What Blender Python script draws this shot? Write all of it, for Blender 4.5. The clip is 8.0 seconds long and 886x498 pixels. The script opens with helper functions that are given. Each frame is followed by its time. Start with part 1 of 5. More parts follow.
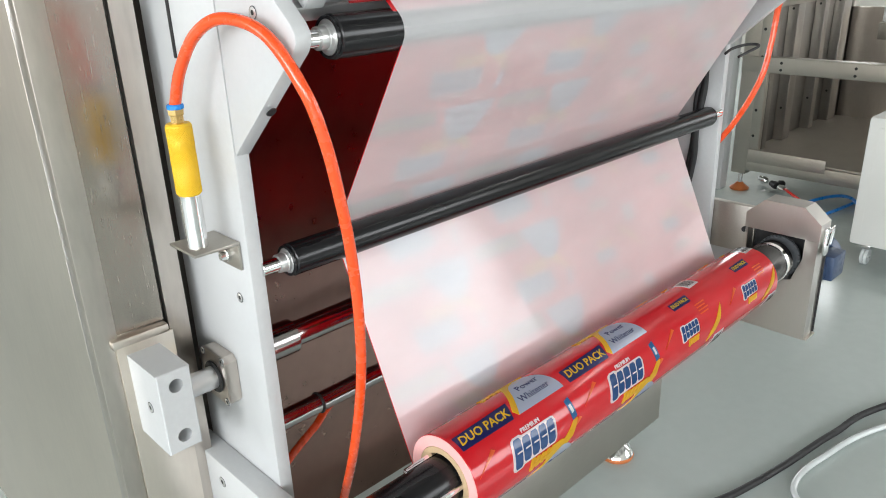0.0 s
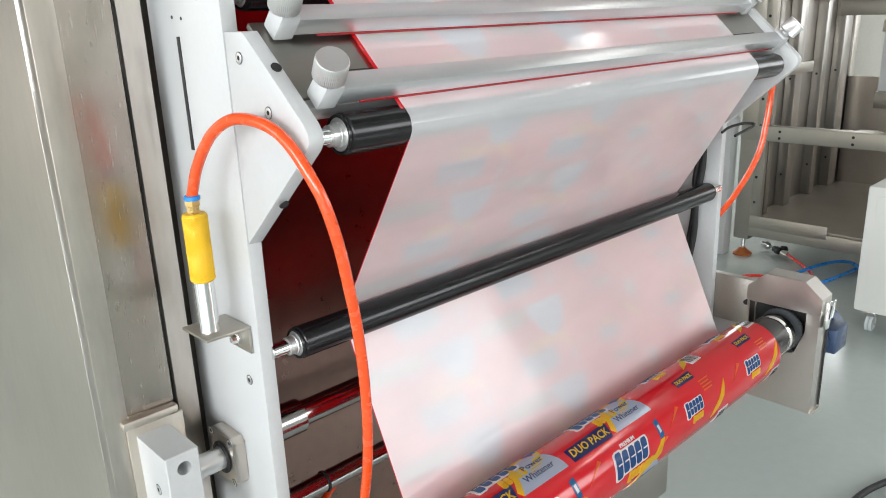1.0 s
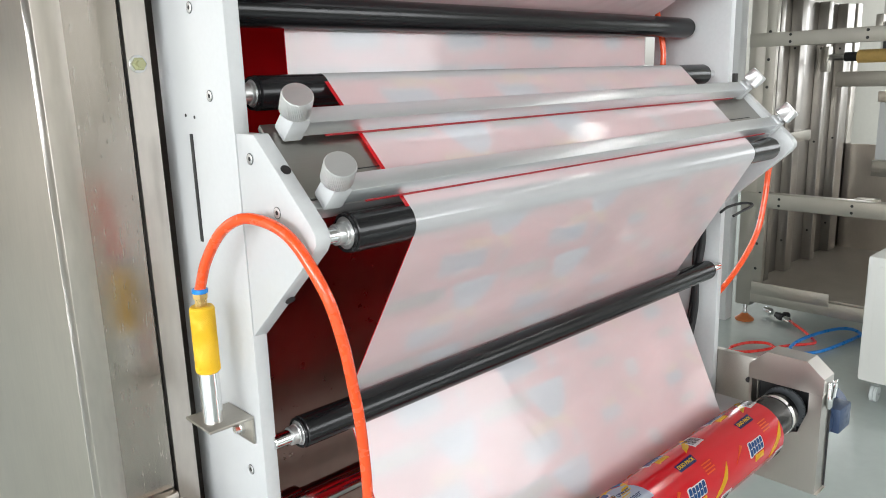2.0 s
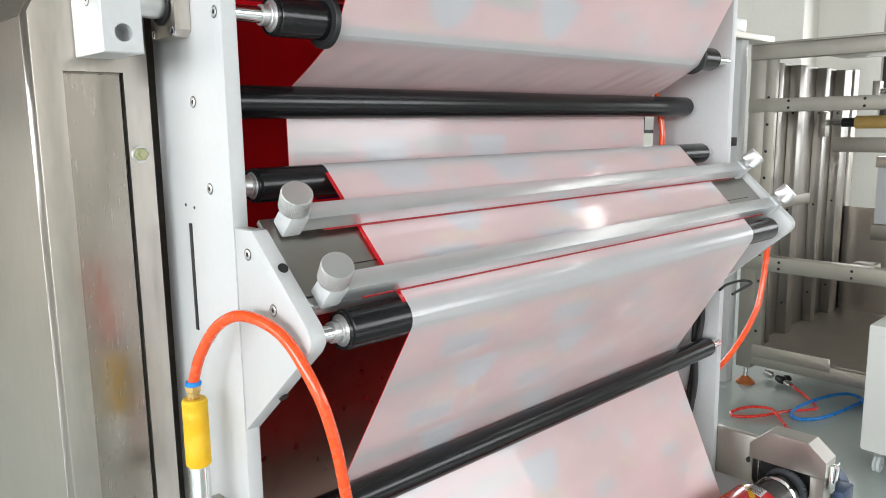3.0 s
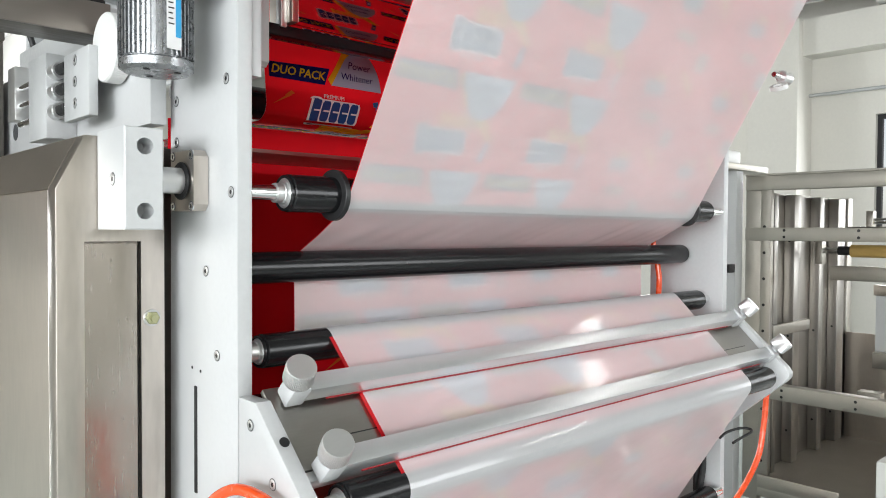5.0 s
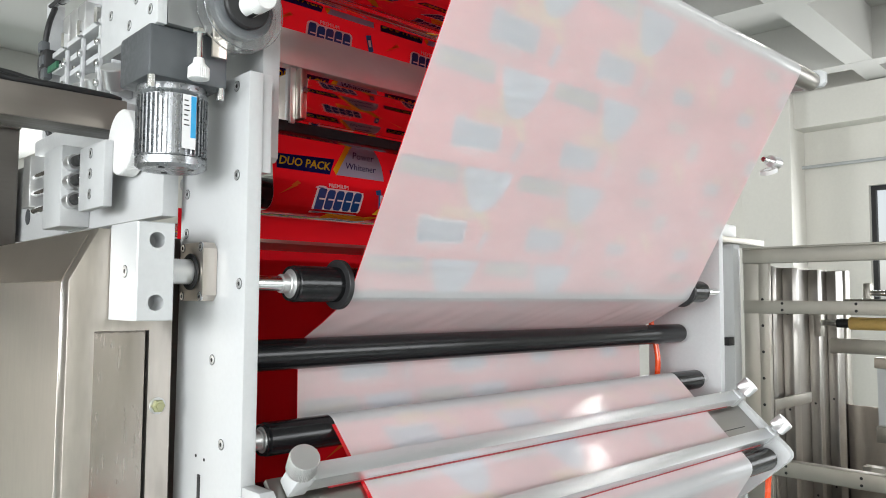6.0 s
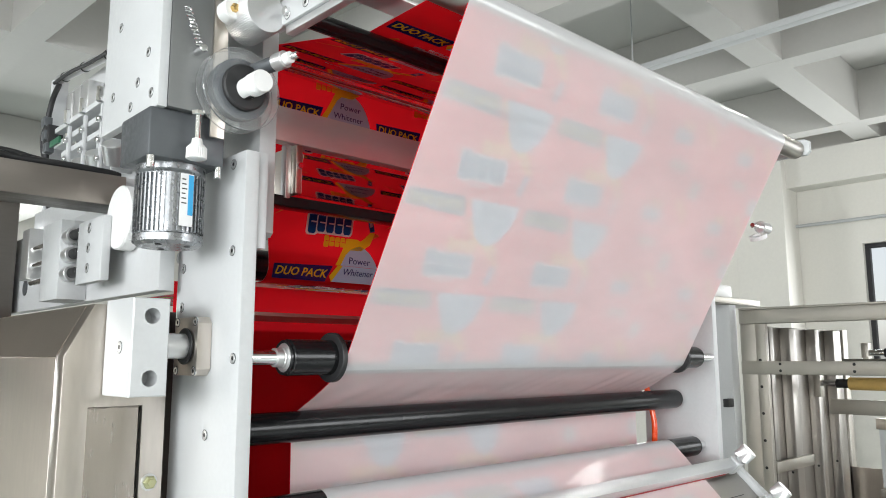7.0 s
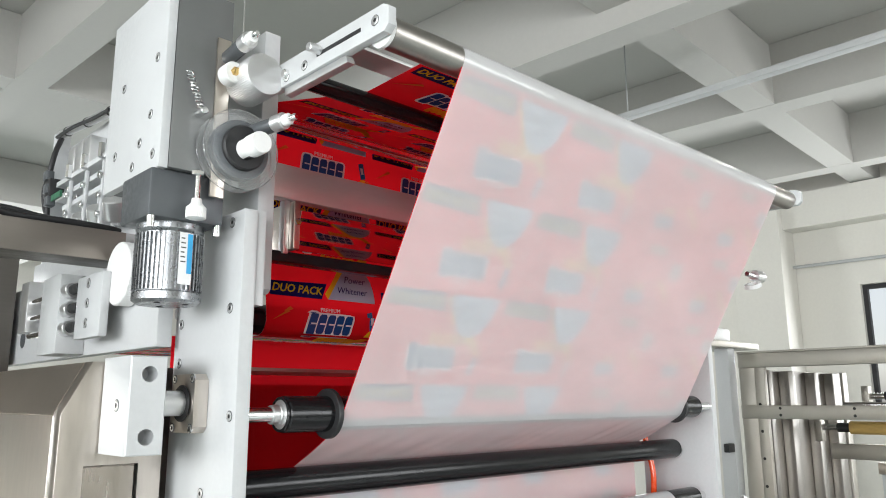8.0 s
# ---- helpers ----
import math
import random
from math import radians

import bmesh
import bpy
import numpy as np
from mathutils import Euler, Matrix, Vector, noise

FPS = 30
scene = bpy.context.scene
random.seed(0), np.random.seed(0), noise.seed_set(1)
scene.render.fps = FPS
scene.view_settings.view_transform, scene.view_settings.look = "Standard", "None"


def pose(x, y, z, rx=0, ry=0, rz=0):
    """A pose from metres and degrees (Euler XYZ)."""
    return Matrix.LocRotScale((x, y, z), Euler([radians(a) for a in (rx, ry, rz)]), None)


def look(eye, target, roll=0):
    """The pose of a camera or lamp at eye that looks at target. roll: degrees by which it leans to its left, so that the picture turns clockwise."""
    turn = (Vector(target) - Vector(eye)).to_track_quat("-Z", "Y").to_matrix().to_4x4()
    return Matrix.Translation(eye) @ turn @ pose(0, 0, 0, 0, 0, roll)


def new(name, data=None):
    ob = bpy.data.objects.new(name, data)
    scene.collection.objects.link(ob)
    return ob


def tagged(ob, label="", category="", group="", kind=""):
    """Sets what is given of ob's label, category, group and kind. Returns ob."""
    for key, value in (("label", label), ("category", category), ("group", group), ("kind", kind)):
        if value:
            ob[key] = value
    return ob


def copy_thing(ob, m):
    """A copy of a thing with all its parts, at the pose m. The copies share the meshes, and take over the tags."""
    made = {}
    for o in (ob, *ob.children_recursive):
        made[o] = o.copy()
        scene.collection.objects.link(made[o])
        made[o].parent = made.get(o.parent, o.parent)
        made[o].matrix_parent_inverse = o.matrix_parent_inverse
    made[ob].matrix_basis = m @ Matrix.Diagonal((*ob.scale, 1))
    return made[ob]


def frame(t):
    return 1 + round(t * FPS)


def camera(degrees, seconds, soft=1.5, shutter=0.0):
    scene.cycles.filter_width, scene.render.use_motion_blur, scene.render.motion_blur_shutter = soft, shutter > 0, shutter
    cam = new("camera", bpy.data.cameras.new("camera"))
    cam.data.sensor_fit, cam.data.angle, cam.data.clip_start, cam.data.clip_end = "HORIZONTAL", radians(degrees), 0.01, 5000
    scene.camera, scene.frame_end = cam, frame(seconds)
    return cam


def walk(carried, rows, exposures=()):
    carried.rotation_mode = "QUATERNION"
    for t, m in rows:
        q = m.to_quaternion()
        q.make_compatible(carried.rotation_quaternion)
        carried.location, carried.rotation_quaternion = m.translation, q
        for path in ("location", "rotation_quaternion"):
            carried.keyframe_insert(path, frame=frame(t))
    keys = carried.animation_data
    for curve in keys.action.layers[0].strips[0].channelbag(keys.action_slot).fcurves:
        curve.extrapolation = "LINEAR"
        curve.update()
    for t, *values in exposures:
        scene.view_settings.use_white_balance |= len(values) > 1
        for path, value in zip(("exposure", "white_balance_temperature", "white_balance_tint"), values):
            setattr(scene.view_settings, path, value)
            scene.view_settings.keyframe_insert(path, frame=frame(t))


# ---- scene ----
import functools

# World: x runs along the rollers, y into the machine, z up; the floor is z = 0.
cam = camera(61.0, 8.0, 1.0)
PATH = [
    (0, (-0.421, -0.405, 1.317), (0.859, 0.943, 0.578), -2.1),
    (0.5, (-0.426, -0.41, 1.335), (0.869, 0.96, 0.667), -2.4),
    (1, (-0.431, -0.416, 1.356), (0.88, 0.975, 0.767), -2.2),
    (1.5, (-0.435, -0.42, 1.377), (0.89, 0.987, 0.861), -2.1),
    (3, (-0.42, -0.413, 1.465), (0.934, 1.022, 1.138), -0.8),
    (3.5, (-0.413, -0.41, 1.484), (0.947, 1.03, 1.21), -0.4),
    (4, (-0.416, -0.413, 1.514), (0.949, 1.034, 1.31), -0.0),
    (4.5, (-0.424, -0.42, 1.533), (0.944, 1.033, 1.4), 0.2),
    (6, (-0.456, -0.449, 1.577), (0.912, 1.004, 1.708), 0.3),
    (6.5, (-0.463, -0.457, 1.586), (0.902, 0.99, 1.795), 0.1),
    (7, (-0.462, -0.466, 1.594), (0.899, 0.971, 1.881), -0.1),
    (7.5, (-0.464, -0.472, 1.605), (0.892, 0.957, 1.949), -0.2),
    (8, (-0.47, -0.48, 1.613), (0.882, 0.941, 2.006), -0.3),
]
walk(cam, [(t, look(eye, target, roll)) for t, eye, target, roll in PATH])

# ---- world and light ----
world = bpy.data.worlds.new("daylight")
scene.world = world
world.use_nodes = True
wn = world.node_tree
sky = wn.nodes.new("ShaderNodeTexSky")
sky.sky_type, sky.sun_disc = "NISHITA", False
sky.sun_elevation, sky.sun_rotation = radians(42), radians(250)
pale = wn.nodes.new("ShaderNodeHueSaturation")  # hazy white daylight
pale.inputs["Saturation"].default_value = 0.3
wn.links.new(sky.outputs[0], pale.inputs["Color"])
wn.links.new(pale.outputs[0], wn.nodes["Background"].inputs[0])
wn.nodes["Background"].inputs[1].default_value = 0.12
scene.view_settings.exposure = -0.04

ROOM = (-7.0, 9.0, -6.0, 14.0, 4.6)  # x0, x1, y0, y1, ceiling


def window_light(name, eye, target, w, h, watts):
    data = bpy.data.lights.new(name, "AREA")
    data.shape, data.size, data.size_y, data.energy = "RECTANGLE", w, h, watts
    data.color = (0.945, 0.975, 1.0)
    ob = new(name, data)
    ob.matrix_world = look(eye, target)
    return ob


for y, watts in ((-4.4, 295), (-1.0, 295), (3.2, 120)):
    window_light("window_light_west", (-6.9, y, 2.4), (0, y * 0.6, 1.8), 3.0, 2.2, watts)
for x in (-4.4, 4.6):
    window_light("window_light_south", (x, -5.9, 2.4), (x * 0.5, 0, 1.8), 3.0, 2.2, 160)
# unseen fill lamp, added to light the red film from behind
window_light("window_light_north", (0.6, 13.9, 2.4), (0.3, 0, 2.2), 3.0, 2.2, 580)
window_light("window_light_east", (8.9, 1.6, 2.3), (0, 1.6, 1.6), 1.9, 1.4, 90)
window_light("window_light_east", (8.9, -2.4, 2.3), (0, -2.0, 1.6), 3.0, 2.0, 110)
window_light("window_light_east", (8.9, 6.0, 2.3), (0, 4.0, 1.6), 3.0, 2.0, 140)


# ---- materials ----
def material(name, base, rough=0.5, metal=0.0, noise_scale=40.0, vary=0.06, bump=0.05, stretch=(1, 1, 1), rough_vary=0.1,
             coat=0.0, big=3.0, coat_rough=0.08):
    """Principled material with two scales of colour variation, roughness variation and fine relief."""
    m = bpy.data.materials.new(name)
    m.use_nodes = True
    t = m.node_tree
    p = t.nodes["Principled BSDF"]
    co = t.nodes.new("ShaderNodeTexCoord")
    mp = t.nodes.new("ShaderNodeMapping")
    mp.inputs["Scale"].default_value = stretch
    t.links.new(co.outputs["Object"], mp.inputs[0])
    fine = t.nodes.new("ShaderNodeTexNoise")
    fine.inputs["Scale"].default_value, fine.inputs["Detail"].default_value = noise_scale, 5
    t.links.new(mp.outputs[0], fine.inputs["Vector"])
    broad = t.nodes.new("ShaderNodeTexNoise")
    broad.inputs["Scale"].default_value, broad.inputs["Detail"].default_value = big, 3
    t.links.new(co.outputs["Object"], broad.inputs["Vector"])
    add = t.nodes.new("ShaderNodeMath")
    add.operation = "ADD"
    t.links.new(fine.outputs[0], add.inputs[0])
    t.links.new(broad.outputs[0], add.inputs[1])
    ramp = t.nodes.new("ShaderNodeMapRange")
    ramp.inputs["From Min"].default_value, ramp.inputs["From Max"].default_value = 0.6, 1.4
    ramp.inputs["To Min"].default_value, ramp.inputs["To Max"].default_value = 1 - vary, 1 + vary
    t.links.new(add.outputs[0], ramp.inputs["Value"])
    mul = t.nodes.new("ShaderNodeVectorMath")
    mul.operation = "SCALE"
    mul.inputs[0].default_value = base
    t.links.new(ramp.outputs[0], mul.inputs["Scale"])
    t.links.new(mul.outputs[0], p.inputs["Base Color"])
    rr = t.nodes.new("ShaderNodeMapRange")
    rr.inputs["From Min"].default_value, rr.inputs["From Max"].default_value = 0.3, 0.7
    rr.inputs["To Min"].default_value, rr.inputs["To Max"].default_value = max(0.02, rough - rough_vary), min(1, rough + rough_vary)
    t.links.new(fine.outputs[0], rr.inputs["Value"])
    t.links.new(rr.outputs[0], p.inputs["Roughness"])
    p.inputs["Metallic"].default_value = metal
    p.inputs["Coat Weight"].default_value = coat
    p.inputs["Coat Roughness"].default_value = coat_rough
    if bump:
        b = t.nodes.new("ShaderNodeBump")
        b.inputs["Strength"].default_value, b.inputs["Distance"].default_value = bump, 0.002
        t.links.new(fine.outputs[0], b.inputs["Height"])
        t.links.new(b.outputs[0], p.inputs["Normal"])
    return m


def film_material(name, base, through_part, clear, gloss=0.12, wrinkle=0.25):
    """Thin plastic film: diffuse face, light let through, some see-through and a glossy skin."""
    m = bpy.data.materials.new(name)
    m.use_nodes = True
    t = m.node_tree
    for n in list(t.nodes):
        if n.type != "OUTPUT_MATERIAL":
            t.nodes.remove(n)
    out = t.nodes["Material Output"]
    co = t.nodes.new("ShaderNodeTexCoord")
    mp = t.nodes.new("ShaderNodeMapping")
    mp.inputs["Scale"].default_value = (2.2, 5.0, 5.0)
    mp.inputs["Rotation"].default_value = (0.5, 0.4, 0.3)
    t.links.new(co.outputs["Object"], mp.inputs[0])
    wave = t.nodes.new("ShaderNodeTexNoise")
    wave.inputs["Scale"].default_value, wave.inputs["Detail"].default_value = 2.4, 4
    t.links.new(mp.outputs[0], wave.inputs["Vector"])
    bump = t.nodes.new("ShaderNodeBump")
    bump.inputs["Strength"].default_value, bump.inputs["Distance"].default_value = wrinkle, 0.03
    t.links.new(wave.outputs[0], bump.inputs["Height"])
    tone = t.nodes.new("ShaderNodeMapRange")
    tone.inputs["From Min"].default_value, tone.inputs["From Max"].default_value = 0.3, 0.7
    tone.inputs["To Min"].default_value, tone.inputs["To Max"].default_value = 0.94, 1.04
    t.links.new(wave.outputs[0], tone.inputs["Value"])
    col = t.nodes.new("ShaderNodeVectorMath")
    col.operation = "SCALE"
    col.inputs[0].default_value = base
    t.links.new(tone.outputs[0], col.inputs["Scale"])
    dif = t.nodes.new("ShaderNodeBsdfDiffuse")
    tra = t.nodes.new("ShaderNodeBsdfTranslucent")
    cle = t.nodes.new("ShaderNodeBsdfTransparent")
    glo = t.nodes.new("ShaderNodeBsdfGlossy")
    glo.inputs["Roughness"].default_value = gloss
    for n in (dif, tra):
        t.links.new(col.outputs[0], n.inputs["Color"])
        t.links.new(bump.outputs[0], n.inputs["Normal"])
    t.links.new(bump.outputs[0], glo.inputs["Normal"])
    facing = t.nodes.new("ShaderNodeLayerWeight")
    facing.inputs["Blend"].default_value = 0.5
    t.links.new(bump.outputs[0], facing.inputs["Normal"])
    power = t.nodes.new("ShaderNodeMath")
    power.operation = "POWER"
    power.inputs[1].default_value = 4.0
    t.links.new(facing.outputs["Facing"], power.inputs[0])
    fres = t.nodes.new("ShaderNodeMapRange")
    fres.inputs["To Min"].default_value, fres.inputs["To Max"].default_value = 0.045, 0.5
    t.links.new(power.outputs[0], fres.inputs["Value"])
    a, b, c = (t.nodes.new("ShaderNodeMixShader") for _ in range(3))
    a.inputs[0].default_value = through_part
    t.links.new(dif.outputs[0], a.inputs[1])
    t.links.new(tra.outputs[0], a.inputs[2])
    b.inputs[0].default_value = clear
    t.links.new(a.outputs[0], b.inputs[1])
    t.links.new(cle.outputs[0], b.inputs[2])
    t.links.new(fres.outputs[0], c.inputs[0])
    t.links.new(b.outputs[0], c.inputs[1])
    t.links.new(glo.outputs[0], c.inputs[2])
    t.links.new(c.outputs[0], out.inputs[0])
    return m


PLATE = material("anodised_plate", (0.53, 0.54, 0.545), 0.38, 0.0, 140, 0.045, 0.04, coat=0.15, coat_rough=0.3, big=5.0)
ALU = material("milled_aluminium", (0.70, 0.70, 0.70), 0.33, 0.85, 260, 0.03, 0.012, (0.3, 1, 1), 0.05)
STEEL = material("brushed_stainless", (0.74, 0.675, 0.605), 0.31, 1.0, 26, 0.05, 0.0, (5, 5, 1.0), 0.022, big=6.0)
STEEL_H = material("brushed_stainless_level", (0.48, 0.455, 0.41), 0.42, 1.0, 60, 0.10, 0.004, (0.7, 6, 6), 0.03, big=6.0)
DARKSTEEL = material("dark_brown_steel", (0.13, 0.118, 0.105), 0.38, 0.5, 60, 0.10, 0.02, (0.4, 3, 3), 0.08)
BARALU = material("matt_bar_aluminium", (0.70, 0.715, 0.73), 0.33, 0.85, 300, 0.03, 0.006, (0.2, 1, 1), 0.04)
GREYPLATE = material("grey_anodised_plate", (0.21, 0.215, 0.215), 0.40, 0.6, 200, 0.04, 0.01, (0.4, 1, 1), 0.05)
# stainless darkened in colour to tone down window reflections on the frame ribs
DULLSTEEL = material("darkened_stainless", (0.37, 0.35, 0.325), 0.36, 1.0, 60, 0.08, 0.003, (3, 3, 0.3), 0.04, big=5.0)
PANELSTEEL = material("worn_panel_stainless", (0.46, 0.415, 0.37), 0.25, 1.0, 50, 0.09, 0.0008, (6, 6, 0.8), 0.03, big=14.0)
FRAMESTEEL = material("bright_brushed_frame", (0.61, 0.56, 0.51), 0.30, 1.0, 30, 0.08, 0.0, (5, 5, 1.0), 0.025, big=10.0)
GUARDSTEEL = material("guard_stainless", (0.50, 0.475, 0.44), 0.34, 1.0, 120, 0.03, 0.004, (3, 3, 0.3), 0.04)
BROWNSTEEL = material("brownish_steel", (0.30, 0.265, 0.235), 0.42, 0.7, 60, 0.06, 0.01, (0.4, 3, 3), 0.06)
# steel with the film's dark red reflection put into its base colour
POLISHED = material("red_reflecting_sheet", (0.23, 0.155, 0.13), 0.30, 1.0, 40, 0.08, 0.002, (1, 1, 1), 0.03, big=4.0)
MIRRORBAR = material("polished_bar_steel", (0.56, 0.50, 0.46), 0.05, 1.0, 60, 0.04, 0.0, (0.2, 1, 1), 0.015)
TABLESTEEL = material("satin_table_steel", (0.36, 0.345, 0.32), 0.36, 1.0, 120, 0.05, 0.003, (0.3, 3, 3), 0.03)
ROLLEND = material("film_layer_edges", (0.86, 0.46, 0.44), 0.6, 0.0, 400, 0.08, 0.03)
# chrome with a darker, slightly rougher base, for the tie bars
DULLCHROME = material("darker_chrome", (0.42, 0.39, 0.385), 0.16, 1.0, 60, 0.05, 0.002, (0.2, 1, 1), 0.04)
CHROME = material("chromed_bar", (0.80, 0.80, 0.80), 0.10, 1.0, 60, 0.03, 0.0, (0.2, 1, 1), 0.04)
BLACK = material("black_roller", (0.010, 0.010, 0.011), 0.20, 0.0, 120, 0.15, 0.01, (0.2, 1, 1), 0.05)
BLACK.node_tree.nodes["Principled BSDF"].inputs["Specular IOR Level"].default_value = 0.32
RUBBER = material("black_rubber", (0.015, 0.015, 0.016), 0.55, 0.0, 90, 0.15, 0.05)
REDRUBBER = material("red_rubber", (0.36, 0.02, 0.025), 0.5, 0.0, 90, 0.1, 0.05)
FLOOR = material("epoxy_floor", (0.45, 0.50, 0.48), 0.22, 0.0, 25, 0.035, 0.004, rough_vary=0.03, big=0.7, coat=0.2)
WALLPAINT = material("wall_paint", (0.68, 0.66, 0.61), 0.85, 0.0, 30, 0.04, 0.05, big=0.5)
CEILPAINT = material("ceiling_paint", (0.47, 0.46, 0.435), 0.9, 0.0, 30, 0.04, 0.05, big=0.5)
ORANGE = material("orange_hose", (0.86, 0.085, 0.015), 0.25, 0.0, 60, 0.05, 0.01, coat=0.5)
YELLOW = material("yellow_knurl", (0.80, 0.50, 0.02), 0.50, 0.1, 300, 0.12, 0.2)
BLUEHOSE = material("blue_hose", (0.01, 0.24, 0.72), 0.3, 0.0, 60, 0.06, 0.01, coat=0.4)
REDHOSE = material("red_hose", (0.75, 0.03, 0.02), 0.3, 0.0, 60, 0.06, 0.01, coat=0.4)
MOTORBLUE = material("blue_motor_paint", (0.032, 0.058, 0.12), 0.4, 0.1, 80, 0.08, 0.06)
MOTORGREY = material("grey_motor_cast", (0.30, 0.31, 0.32), 0.30, 0.85, 140, 0.08, 0.05)
DARKGREY = material("dark_grey_cast", (0.10, 0.108, 0.115), 0.45, 0.4, 140, 0.10, 0.06)
WHITEPL = material("white_plastic", (0.78, 0.78, 0.77), 0.4, 0.0, 120, 0.03, 0.03)
CREAM = material("cream_powder_coat", (0.76, 0.76, 0.73), 0.5, 0.0, 300, 0.03, 0.05)
TUBE = material("yellow_kraft_tube", (0.60, 0.40, 0.13), 0.5, 0.0, 60, 0.1, 0.04)
PAPER = material("crumpled_paper", (0.62, 0.56, 0.50), 0.8, 0.0, 40, 0.15, 0.2)
KRAFT = material("kraft_core", (0.52, 0.37, 0.22), 0.85, 0.0, 140, 0.1, 0.15)
BRASS = material("brass", (0.72, 0.50, 0.20), 0.3, 1.0, 80, 0.08, 0.03)
GREENSTEEL = material("zinc_bolt", (0.50, 0.50, 0.30), 0.35, 0.9, 80, 0.1, 0.05)
GREENBOARD = material("green_circuit_board", (0.02, 0.12, 0.06), 0.4, 0.0, 80, 0.1, 0.02)
COPPERFOOT = material("orange_foot_pad", (0.55, 0.17, 0.05), 0.45, 0.2, 80, 0.1, 0.05)
CLEARHOSE = material("clear_hose", (0.62, 0.66, 0.66), 0.15, 0.0, 40, 0.06, 0.01, coat=0.6)
TUBELIGHT = bpy.data.materials.new("lit_tube")
TUBELIGHT.use_nodes = True
TUBELIGHT.node_tree.nodes["Principled BSDF"].inputs["Emission Color"].default_value = (1.0, 0.98, 0.95, 1)
TUBELIGHT.node_tree.nodes["Principled BSDF"].inputs["Emission Strength"].default_value = 26.0
GREYPAINT = material("grey_conduit_paint", (0.42, 0.43, 0.43), 0.6, 0.0, 60, 0.06, 0.02)
FRAMEDARK = material("dark_window_frame", (0.02, 0.02, 0.022), 0.4, 0.0, 60, 0.1, 0.02)
STICKER = material("white_sticker", (0.8, 0.8, 0.8), 0.45, 0.0, 60, 0.02, 0.0)
STICKBLUE = material("cyan_sticker", (0.01, 0.33, 0.65), 0.4, 0.0, 60, 0.02, 0.0)
ACRYL = material("acrylic_disc", (0.93, 0.94, 0.94), 0.04, 0.0, 40, 0.02, 0.0)
ACRYL.node_tree.nodes["Principled BSDF"].inputs["Transmission Weight"].default_value = 0.97
FILM_WHITE = film_material("film_white_side", (0.985, 0.982, 1.0), 0.37, 0.262, 0.10, 0.06)
FILM_RED = film_material("film_red_side", (0.93, 0.014, 0.026), 0.52, 0.0, 0.10, 0.12)
RED_WOUND = material("wound_red_film", (0.52, 0.005, 0.012), 0.14, 0.0, 14, 0.05, 0.03, (0.6, 3, 3), 0.05, coat=0.1, coat_rough=0.06)
INK_NAVY = film_material("ink_navy", (0.012, 0.016, 0.13), 0.48, 0.0, 0.15, 0.02)
INK_YELLOW = film_material("ink_yellow", (0.88, 0.56, 0.02), 0.48, 0.0, 0.15, 0.02)
INK_WHITE = film_material("ink_white", (0.86, 0.87, 0.88), 0.48, 0.0, 0.15, 0.02)
INK_SILVER = film_material("ink_pale_blue", (0.50, 0.60, 0.74), 0.48, 0.0, 0.15, 0.02)
INK_BLUE = film_material("ink_blue", (0.02, 0.16, 0.38), 0.48, 0.0, 0.15, 0.02)
INK_MARK = film_material("ink_deep_blue", (0.014, 0.085, 0.27), 0.48, 0.0, 0.15, 0.02)
INK_ORANGE = film_material("ink_orange_glow", (0.82, 0.16, 0.03), 0.48, 0.0, 0.15, 0.02)
INK_BLACK = film_material("ink_black", (0.02, 0.02, 0.02), 0.48, 0.0, 0.15, 0.02)


# ---- building helpers ----
ORIGIN = {}


def thing(name, at, label, category, group="", kind=""):
    ob = new(name)
    ob.empty_display_size = 0.05
    ob.location = at
    ORIGIN[ob] = Vector(at)
    return tagged(ob, label, category, group, kind)


def part(name, bm, mat, parent=None, label="", smooth=True):
    """Links a bmesh, given in world places, as one mesh object under a thing or a part."""
    me = bpy.data.meshes.new(name)
    bmesh.ops.recalc_face_normals(bm, faces=bm.faces)
    o = ORIGIN.get(parent, Vector((0, 0, 0)))
    bmesh.ops.translate(bm, verts=bm.verts, vec=-o)
    bm.to_mesh(me)
    bm.free()
    me.materials.append(mat)
    if smooth:
        me.polygons.foreach_set("use_smooth", [True] * len(me.polygons))
        me.set_sharp_from_angle(angle=radians(35))
    ob = new(name, me)
    if parent is not None:
        ob.parent = parent
        ORIGIN[ob] = o
    if label:
        ob["label"] = label
    return ob


def solid(name, bm, mat, label, category, kind="", group=""):
    """A thing that is one mesh, with its origin at its lowest middle."""
    lo = [min(v.co[i] for v in bm.verts) for i in range(3)]
    hi = [max(v.co[i] for v in bm.verts) for i in range(3)]
    at = Vector(((lo[0] + hi[0]) / 2, (lo[1] + hi[1]) / 2, lo[2]))
    bmesh.ops.translate(bm, verts=bm.verts, vec=-at)
    ob = part(name, bm, mat)
    ob.location = at
    return tagged(ob, label, category, group, kind)


def box(x0, x1, y0, y1, z0, z1, bevel=0.0, bm=None, turn=None):
    bm = bm or bmesh.new()
    m = Matrix.LocRotScale(((x0 + x1) / 2, (y0 + y1) / 2, (z0 + z1) / 2), turn, (x1 - x0, y1 - y0, z1 - z0))
    verts = bmesh.ops.create_cube(bm, size=1, matrix=m)["verts"]
    if bevel:
        edges = list({e for v in verts for e in v.link_edges})
        bmesh.ops.bevel(bm, geom=edges, offset=bevel, segments=2, profile=0.5, affect="EDGES")
    return bm


